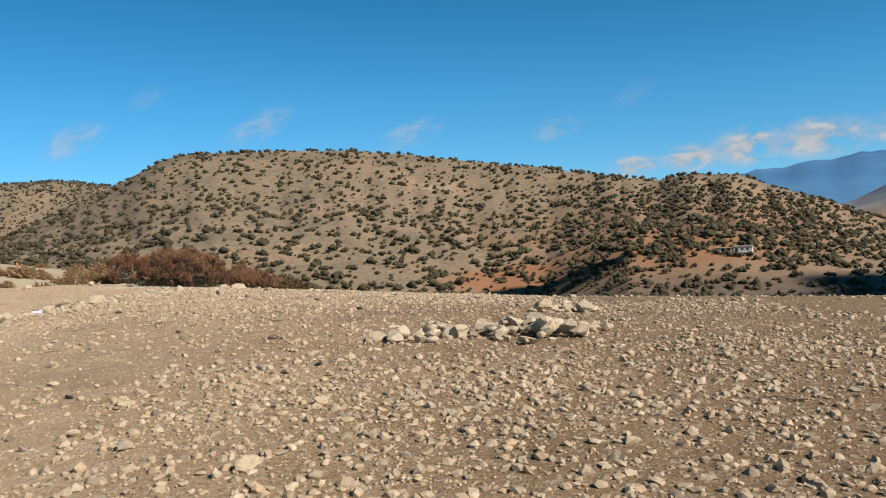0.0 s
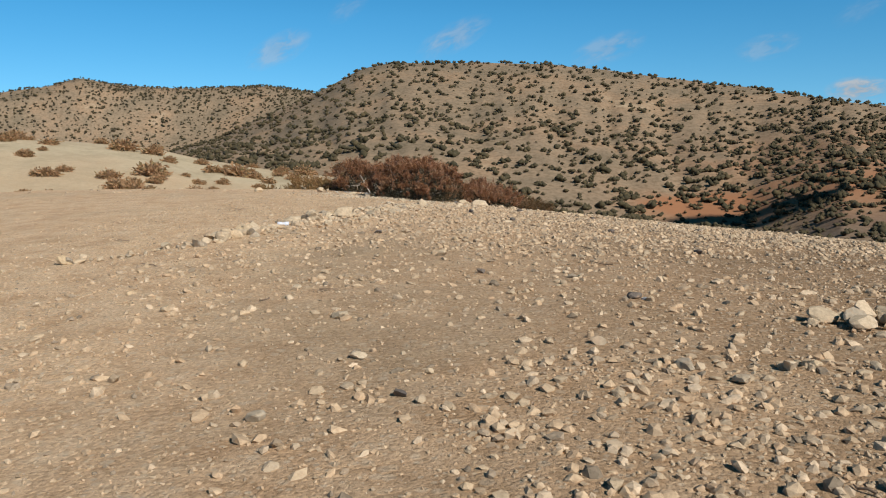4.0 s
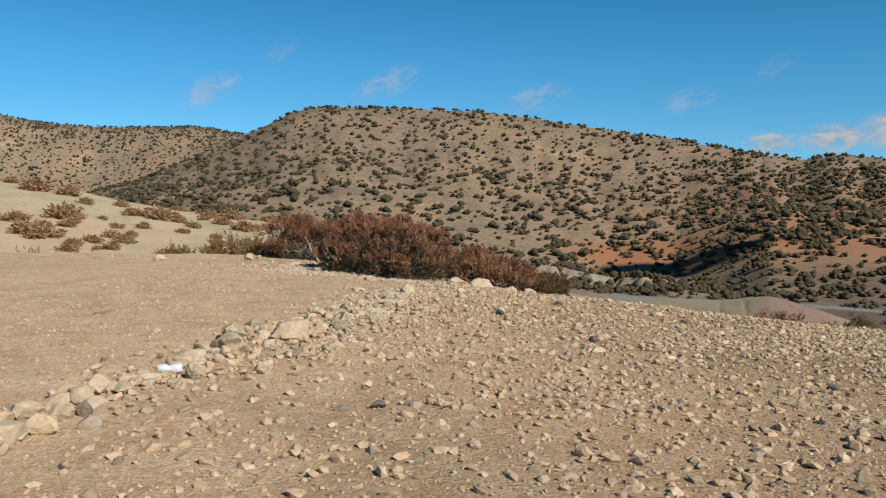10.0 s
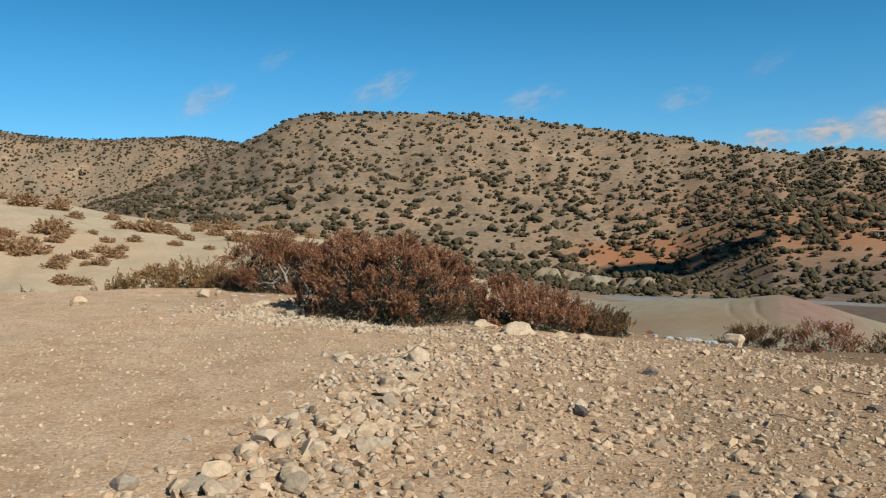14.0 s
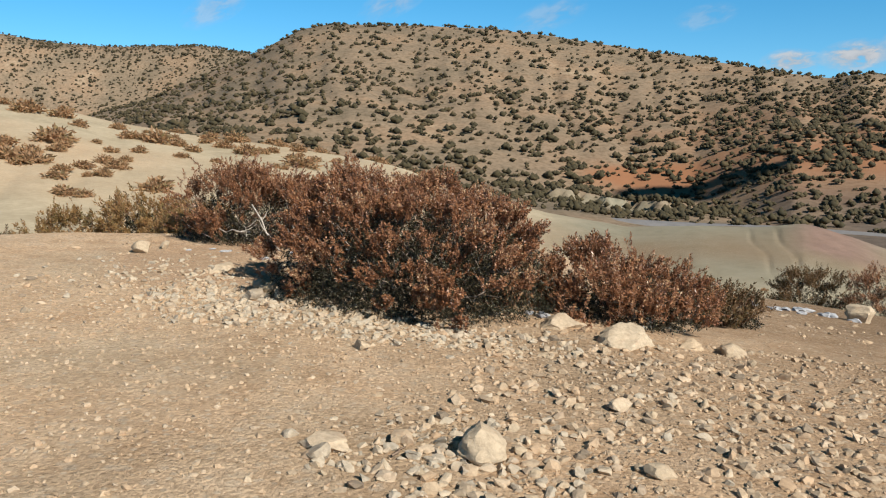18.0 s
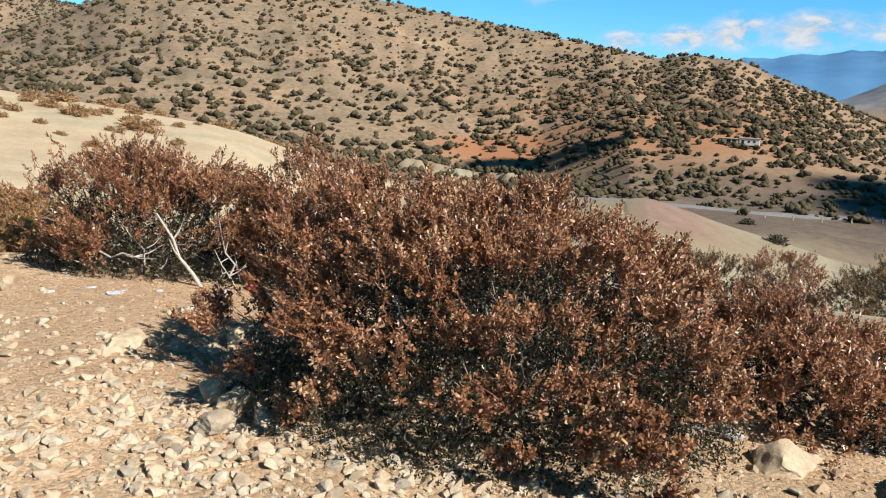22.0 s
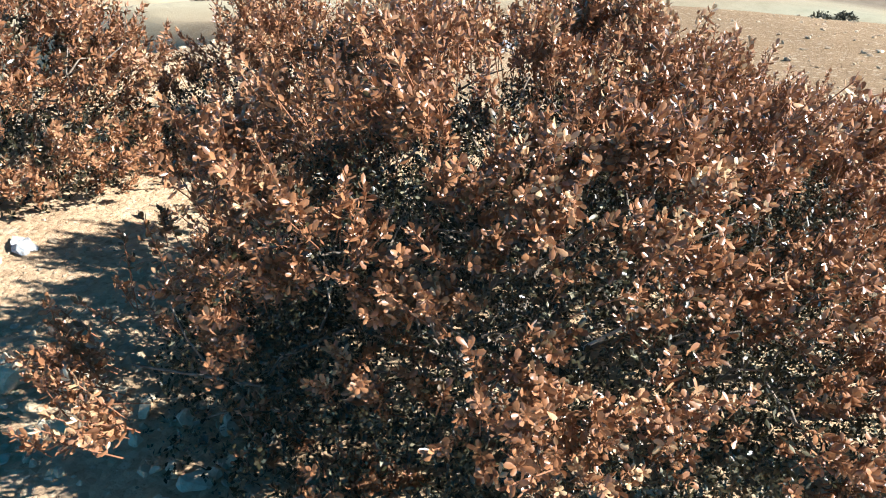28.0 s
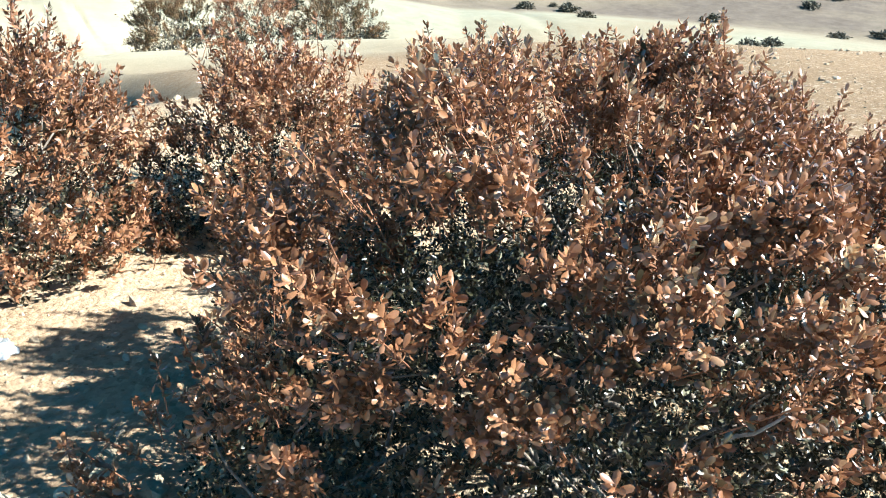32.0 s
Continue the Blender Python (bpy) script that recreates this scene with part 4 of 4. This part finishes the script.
def planted(tv, tf, az, r, s):
    x, y = CX + r * np.sin(np.radians(az)), CY + r * np.cos(np.radians(az))
    chunks.append(repeat(tv, tf, np.stack([x, y, ground_z(x, y) - 0.1 * s], -1), frames_from(np.tile([[0, 0, 1.0]], (len(az), 1)), rng.uniform(0, 6.28, len(az))), s))


for k in range(10):
    near_tree, mid_tree, far_tree = clump_tree(rng, 5, 0.28, OCT), clump_tree(rng, 4, 0.28, OCT), clump_tree(rng, 2, 0.24, OCT)
    n = 1900
    az = rng.uniform(-48, 48, n)
    r = 235 + 1040 * rng.uniform(0, 1, n) ** 1.1
    keep = ~((np.abs(az - 5.0) < 3.3) & (r > 318) & (r < 372) & (rng.uniform(size=n) < 0.85)) & ~((np.abs(az - 20.9) < 2.2) & (np.abs(r - 340) < 16))
    keep &= ~((az > 9) & (r < 330) & (rng.uniform(size=n) < 0.55)) & ~((az > 24) & (r > 960))
    az, r = az[keep], r[keep]
    s = (1.2 + 3.0 * rng.uniform(0, 1, len(az)) ** 1.7) * np.where(r > 760, 1.3, 1.0) * np.where(r < 320, 0.8, 1)
    for tree, a, b in ((near_tree, 0, 430), (mid_tree, 430, 760), (far_tree, 760, 2000)):
        w = (r >= a) & (r < b)
        planted(*tree, az[w], r[w], s[w])
    n = 130
    planted(*mid_tree, rng.normal(18, 7, n), rng.uniform(330, 580, n), rng.uniform(1.2, 3.2, n))
    # closer scrub on the far slope and on the wooded ridge
    n = 850
    planted(*far_tree, rng.uniform(-48, -12, n), rng.uniform(800, 1270, n), rng.uniform(1.8, 4.0, n))
    n = 160
    planted(*far_tree, rng.uniform(30, 46, n), rng.uniform(700, 900, n), rng.uniform(3.0, 6.0, n))
    # thickets along the dry river
    n = 30
    planted(*near_tree, np.concatenate([rng.normal(10, 4.5, n // 2), rng.normal(18, 7, n // 2)]), np.concatenate([rng.normal(322, 24, n // 2), rng.normal(268, 16, n // 2)]), rng.uniform(1.2, 2.6, n))
v, f = cat(chunks)
tagged(new("hillside_scrub", mesh_from("hillside_scrub", v, f.tolist(), JUNIPER, True)), "dark olive juniper bushes dotted over dry hillsides", "bushes", kind="stuff")

rng = np.random.default_rng(33)
protos = []
for k in range(5):
    p, way = dome(rng, 95, 0.46, 0.46, 0.42, 2.4, 0.0, 0.0)
    p = p * rng.uniform(0.65, 1.12, (95, 1))
    tv, tf, tint = many(rng, p, way + rng.normal(0, 0.3, p.shape), 5, 0.17, 1, np.zeros(95), 3)
    protos.append((mesh_from("dry_bush", tv, tf.tolist(), DRYBUSH, True), mesh_from("dark_bush", tv, tf.tolist(), DARKBUSH, True)))
SPOTS = [(-35.2, 165, 5.2), (-33.2, 163, 4.4), (-33.55, 131, 5.2), (-33.1, 127, 2.6), (-34.96, 121, 3.4), (-35.9, 116, 3.6), (-34.7, 114, 4.0), (-33.4, 104, 2.6), (-31.6, 108, 1.4), (-30.8, 108, 2.2),
         (-33.0, 109, 2.2), (-30.4, 131, 2.2), (-28.7, 132, 2.4), (-29.5, 122, 2.1), (-29.9, 115, 3.0), (-29.3, 150, 4.0), (-27.7, 148, 5.0), (-26.4, 150, 2.6), (-25.5, 142, 2.9), (-22.3, 148, 4.4),
         (-23.7, 156, 3.4), (-24.8, 162, 2.8), (-20.6, 160, 3.2), (-19.3, 150, 2.5), (-17.8, 152, 3.1), (-16.3, 153, 2.3), (-18.6, 138, 5.4), (-32.9, 96, 2.8), (-31.8, 94, 2.0), (-27.6, 100, 3.6)]
more = [(rng.uniform(-48, -10), rng.uniform(168, 182), rng.uniform(2, 5)) for _ in range(40)] + [(rng.uniform(-36, -15), rng.uniform(105, 168), rng.uniform(1.4, 3.0)) for _ in range(22)] + [(rng.uniform(-50, -36), rng.uniform(95, 165), rng.uniform(1.5, 4)) for _ in range(16)]
more += [(rng.uniform(18, 72), rng.uniform(70, 210), rng.uniform(1.5, 4.5)) for _ in range(46)] + [(rng.uniform(-12, 12), rng.uniform(60, 130), rng.uniform(0.7, 1.4)) for _ in range(9)]
for i, (az, r, s) in enumerate(SPOTS + more):
    x, y = CX + r * math.sin(radians(az)), CY + r * math.cos(radians(az))
    ob = new("dry_bush", protos[i % 5][1 if az > 15 else 0])
    ob.location, ob.scale, ob.rotation_euler = (x, y, float(ground_z(x, y)) - 0.05 * s), (s * 1.15, s * 1.05, s * rng.uniform(0.7, 0.95)), (0, 0, rng.uniform(0, 6.28))
    tagged(ob, "dark olive bush on a grey slope" if az > 15 else "dry brown bush on a bare pale slope", "bush", "bushes on the bare slope")


# ---- road, house and ruin across the valley ----
def at(az, r, up=0.0):
    x, y = CX + r * math.sin(radians(az)), CY + r * math.cos(radians(az))
    return x, y, float(ground_z(x, y)) + up


ASPHALT = plain_material("pale_road", (0.17, 0.165, 0.16), (0.23, 0.22, 0.21), 0.5, 0.9)
WHITEWASH = plain_material("whitewash", (0.62, 0.57, 0.50), (0.74, 0.70, 0.63), 0.8, 0.9)
MUD = plain_material("mud_wall", (0.30, 0.22, 0.15), (0.40, 0.30, 0.21), 0.9, 0.95)
OPENING_SHADE = plain_material("opening_shade", (0.02, 0.018, 0.015), (0.035, 0.03, 0.025), 1.0, 1.0)
ra = np.arange(2, 74, 0.5)
rv = []
bow = 2.0 * np.clip(ra - 22, 0, 30)
for r in (227.5, 232.5):
    x, y = CX + (r + 4 * np.sin(ra / 9) + bow) * np.sin(np.radians(ra)), CY + (r + 4 * np.sin(ra / 9) + bow) * np.cos(np.radians(ra))
    xm, ym = CX + (230 + 4 * np.sin(ra / 9) + bow) * np.sin(np.radians(ra)), CY + (230 + 4 * np.sin(ra / 9) + bow) * np.cos(np.radians(ra))
    zc = np.convolve(np.pad(ground_z(xm, ym), 8, "edge"), np.ones(17) / 17, "valid") + 0.25
    rv.append(np.stack([x, y, zc], -1))
    k = 10 if r > 230 else -10
    rv.append(np.stack([x + k * np.sin(np.radians(ra)), y + k * np.cos(np.radians(ra)), zc - 2.8], -1))
order = [1, 0, 2, 3]
n = len(ra)
rf = [(order[i] * n + j, order[i + 1] * n + j, order[i + 1] * n + j + 1, order[i] * n + j + 1) for i in range(3) for j in range(n - 1)]
tagged(new("road", mesh_from("road", np.concatenate(rv), rf, ASPHALT, True)), "pale grey road on a low embankment in the valley", "road", kind="structure")


def box(name, sx, sy, sz, material, parent, x=0.0, y=0.0, z=0.0, label=""):
    bm = bmesh.new()
    bmesh.ops.create_cube(bm, size=1.0)
    bmesh.ops.scale(bm, vec=(sx, sy, sz), verts=bm.verts)
    bmesh.ops.bevel(bm, geom=bm.edges[:], offset=min(sx, sy, sz) * 0.06, segments=1, affect="EDGES")
    bmesh.ops.translate(bm, vec=(x, y, z + sz / 2), verts=bm.verts)
    me = bpy.data.meshes.new(name)
    bm.to_mesh(me)
    bm.free()
    me.materials.append(material)
    return part(name, me, parent, label)


house = new("house")
house.location = at(20.9, 343, -0.3)
house.rotation_euler = (0, 0, radians(-24))
box("wall", 7.5, 4.5, 2.5, WHITEWASH, house, 4.0, 0, 0, "whitewashed plain wall")
box("roof", 7.9, 4.9, 0.3, MUD, house, 4.0, 0, 2.5, "flat mud roof")
box("wall", 7.0, 0.4, 2.2, MUD, house, -3.6, 2.2, 0, "mud rear wall")
for i in range(4):
    box("pillar", 0.5, 0.5, 2.1, WHITEWASH, house, -6.8 + i * 2.1, -1.9, 0, "pale pillar of the open shed")
box("roof", 7.6, 4.8, 0.25, MUD, house, -3.6, 0, 2.15, "flat roof of the open shed")
# near-black slabs on the wall imitate the shade inside door and windows
box("door", 1.0, 0.1, 1.9, OPENING_SHADE, house, 1.6, -2.26, 0, "dark slab painted as a shaded open doorway")
for x in (3.8, 5.8):
    box("window", 0.8, 0.1, 0.7, OPENING_SHADE, house, x, -2.26, 1.2, "dark slab painted as a small shaded window")
tagged(house, "low whitewashed stone house with an open shed", "house")

ruin = new("ruin")
ruin.location = at(36.5, 330, -0.5)
ruin.rotation_euler = (0, 0, radians(-36))
for x, w, h, d in ((-7, 1.6, 6.0, 1.6), (-3.2, 6.0, 4.2, 0.8), (2.0, 5.5, 5.0, 0.9), (5.6, 1.2, 3.2, 0.9)):
    box("wall", w, d, h, MUD, ruin, x, 0, 0, "dark crumbling earth wall")
tagged(ruin, "roofless earth-walled ruin beside trees", "ruin")
for i in range(7):
    post = new("road_post")
    post.location = at(22.5 + 1.7 * i, 223.0 + 3.4 * i, 0.4)
    box("shaft", 0.2, 0.2, 0.9, MUD, post)
    box("foot", 0.4, 0.4, 0.5, MUD, post, 0, 0, -0.4)
    tagged(post, "small brown marker post beside the road", "post", "road posts")

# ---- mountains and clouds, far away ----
# the blue is aerial haze put into the mountains' own colour
MOUNT = plain_material("haze_blue_mountain", (0.045, 0.15, 0.32), (0.09, 0.23, 0.40), 0.003, 1.0)
maz = np.linspace(8, 75, 120)
rid = np.interp(maz, [8, 15, 20.4, 24.2, 29, 36, 45, 75], [0.2, 1.3, 2.1, 2.5, 3.0, 3.7, 4.2, 3.0]) + 0.08 * np.sin(maz * 2.1) + 0.05 * np.sin(maz * 5.3)
rows = []
for r, k in ((2600, -1.0), (2900, 0.35), (3300, 0.8), (3600, 1.0), (4000, 0.6)):
    z = CZ + 3600 * np.tan(np.radians(np.maximum(rid, 0))) * k if k > 0 else 0 * rid - 60
    rows.append(np.stack([CX + r * np.sin(np.radians(maz)), CY + r * np.cos(np.radians(maz)), z], -1))
v = np.concatenate(rows)
f = [(i * 120 + j, (i + 1) * 120 + j, (i + 1) * 120 + j + 1, i * 120 + j + 1) for i in range(4) for j in range(119)]
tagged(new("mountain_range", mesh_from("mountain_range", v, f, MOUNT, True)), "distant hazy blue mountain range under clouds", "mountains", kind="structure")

def cloud_material():
    m = bpy.data.materials.new("cloud")
    m.use_nodes = True
    n, l = m.node_tree.nodes, m.node_tree.links
    n.remove(n["Principled BSDF"])
    tc = n.new("ShaderNodeTexCoord")
    info = n.new("ShaderNodeObjectInfo")
    shift = n.new("ShaderNodeVectorMath")
    shift.operation = "MULTIPLY_ADD"
    comb = n.new("ShaderNodeCombineXYZ")
    l.new(math_node(n, l, "MULTIPLY", info.outputs["Random"], 40.0), comb.inputs[2])
    shift.inputs[1].default_value = (1, 1, 1)
    l.new(tc.outputs["Object"], shift.inputs[0])
    l.new(comb.outputs[0], shift.inputs[2])
    puff = noise_tex(n, l, 1.7, 9, 0.58, shift.outputs[0], 0.4)
    g = n.new("ShaderNodeTexGradient")
    g.gradient_type = "SPHERICAL"
    l.new(tc.outputs["Object"], g.inputs[0])
    dens = math_node(n, l, "MULTIPLY", g.outputs["Fac"], math_node(n, l, "MULTIPLY", math_node(n, l, "SUBTRACT", puff, 0.36), 7.0))
    alpha = math_node(n, l, "MULTIPLY", ramp(n, l, dens, [(0.0, (0, 0, 0)), (0.85, (1, 1, 1))]), info.outputs["Alpha"])
    e = n.new("ShaderNodeEmission")
    l.new(ramp(n, l, puff, [(0.35, (0.50, 0.58, 0.68)), (0.62, (0.80, 0.85, 0.91))]), e.inputs["Color"])
    e.inputs["Strength"].default_value = 0.56
    t = n.new("ShaderNodeBsdfTransparent")
    ms = n.new("ShaderNodeMixShader")
    l.new(alpha, ms.inputs[0])
    l.new(t.outputs[0], ms.inputs[1])
    l.new(e.outputs[0], ms.inputs[2])
    l.new(ms.outputs[0], n["Material Output"].inputs["Surface"])
    return m


CLOUD = cloud_material()
sheet = mesh_from("cloud", [(-1, 0, -1), (1, 0, -1), (1, 0, 1), (-1, 0, 1)], [(0, 1, 2, 3)], CLOUD)
for az, el, wide, high, tilt, thick in [(-24.3, 6.4, 2.6, 1.1, 28, 0.38), (-19.5, 9.2, 1.8, 0.8, 35, 0.13), (-12.3, 7.2, 3.0, 1.1, 26, 0.35), (-1.8, 6.2, 2.8, 1.1, 18, 0.30), (8.4, 6.0, 2.2, 0.9, 12, 0.25), (13.8, 8.0, 2.0, 0.8, 30, 0.10),
                                        (13.8, 3.1, 2.0, 0.9, 0, 0.9), (17.5, 3.4, 2.4, 1.1, 4, 1.0), (21.0, 3.9, 2.6, 1.5, 6, 1.0), (25.5, 4.1, 3.6, 1.5, 4, 1.0), (31.5, 4.3, 4.2, 1.6, 0, 1.0), (38, 4.6, 4.5, 1.5, 0, 1.0)]:
    d = 4300
    ob = new("cloud", sheet)
    ob.location = (CX + d * math.sin(radians(az)), CY + d * math.cos(radians(az)), CZ + d * math.tan(radians(el)))
    ob.rotation_euler = (0, radians(-tilt), radians(-az))
    ob.scale = (d * math.tan(radians(wide)), 1, d * math.tan(radians(high)))
    ob.color = (1, 1, 1, thick)
    tagged(ob, "small white cloud low in the blue sky", "cloud", "clouds", "structure")


# cumulus clouds drifting to the east, whose shadows lie across the valley and the foot of the hill
CUMULUS = plain_material("cumulus", (0.72, 0.73, 0.75), (0.82, 0.82, 0.83), 0.02, 1.0)


def cumulus(az, r, wide, deep, turn, seed, up=360.0):
    rng = np.random.default_rng(seed)
    x, y, z = at(az, r)
    chunks = []
    for _ in range(70):
        a, q = rng.uniform(0, 6.283), rng.uniform() ** 0.5
        p = np.array([0.5 * wide * q * math.cos(a), 0.5 * deep * q * math.sin(a), 0.0])
        rad = (0.10 + 0.09 * rng.uniform()) * min(wide, deep)
        v = ICO2[0] * (1 + rng.normal(0, 0.06, (len(ICO2[0]), 1))) * rad
        v[:, 2] = np.where(v[:, 2] < 0, v[:, 2] * 0.35, v[:, 2] * (1.3 - 0.5 * q))
        chunks.append((v + p, ICO2[1]))
    v, f = cat(chunks)
    ob = new("cumulus", mesh_from("cumulus", v, f.tolist(), CUMULUS, True))
    ob.location = Vector((x, y, z)) + sun_way * (up / sun_way.z)
    ob.rotation_euler = (0, 0, radians(turn))
    tagged(ob, "white flat-bottomed cumulus cloud drifting over the valley", "cloud", "clouds", "structure")


cumulus(38.0, 278, 105, 105, -38, 61, 700.0)
cumulus(7.2, 346, 46, 26, -7, 62)


# ---- litter ----
PLASTIC = plain_material("white_plastic", (0.30, 0.31, 0.33), (0.50, 0.50, 0.49), 30.0, 0.5)
REDPACK = plain_material("red_wrapper", (0.42, 0.06, 0.03), (0.55, 0.10, 0.05), 30.0, 0.4)
TIN = plain_material("tin", (0.52, 0.55, 0.62), (0.68, 0.70, 0.74), 25.0, 0.3)


def crumpled(name, x, y, size, seed, material, label, category):
    rng = np.random.default_rng(seed)
    v = ICO2[0] * (1 + rng.normal(0, 0.22, (42, 1))) * [size, size * rng.uniform(0.5, 0.9), size * 0.35]
    ob = new(name, mesh_from(name, v, ICO2[1].tolist(), material))
    ob.location = (x, y, float(ground_z(x, y)) + size * 0.18)
    ob.rotation_euler = (0, 0, rng.uniform(0, 6.28))
    return tagged(ob, label, category, "litter")


for i, (x, y, s) in enumerate([(-5.62, 20.3, 0.06), (-5.72, 20.36, 0.04), (-9.05, 21.66, 0.03), (-8.88, 21.82, 0.025), (-8.72, 21.72, 0.04), (-8.69, 21.78, 0.03), (-8.5, 21.88, 0.025), (-8.12, 21.95, 0.04), (-2.7, 25.5, 0.09),
                               (-2.5, 25.75, 0.08), (-2.3, 25.9, 0.11), (-2.05, 25.6, 0.09), (-2.4, 25.35, 0.07), (-1.9, 25.8, 0.12), (-2.15, 26.05, 0.1), (-1.7, 25.5, 0.08), (-2.9, 25.8, 0.07), (-8.22, 21.5, 0.05), (-1.75, 8.40, 0.03), (-7.75, 21.75, 0.06)]):
    crumpled("plastic_scrap", x, y, s, 900 + i, PLASTIC, "crumpled pale plastic scrap lying on the soil", "litter")
crumpled("wrapper", -7.99, 22.13, 0.07, 950, REDPACK, "crumpled red wrapper under a shrub", "litter")
can = new("drink_can")
can.location = (-6.40, 12.57, float(ground_z(-6.40, 12.57)) + 0.035)
can.rotation_euler = (0, radians(90), radians(20))
v, f = tube([(0, 0, -0.075), (0, 0, -0.068), (0, 0, -0.03), (0.008, 0, 0.0), (0, 0, 0.03), (0, 0, 0.068), (0, 0, 0.075)], [0.026, 0.033, 0.033, 0.029, 0.033, 0.033, 0.026], 14)
part("shell", mesh_from("shell", v, f.tolist(), TIN, True), can)
for z in (-0.074, 0.074):
    v, f = tube([(0, 0, z - 0.002), (0, 0, z + 0.002)], [0.026, 0.024], 14)
    part("lid", mesh_from("lid", v, f.tolist() + [list(range(14))], TIN), can)
tagged(can, "dented silver drink can among the stones", "can", "litter")
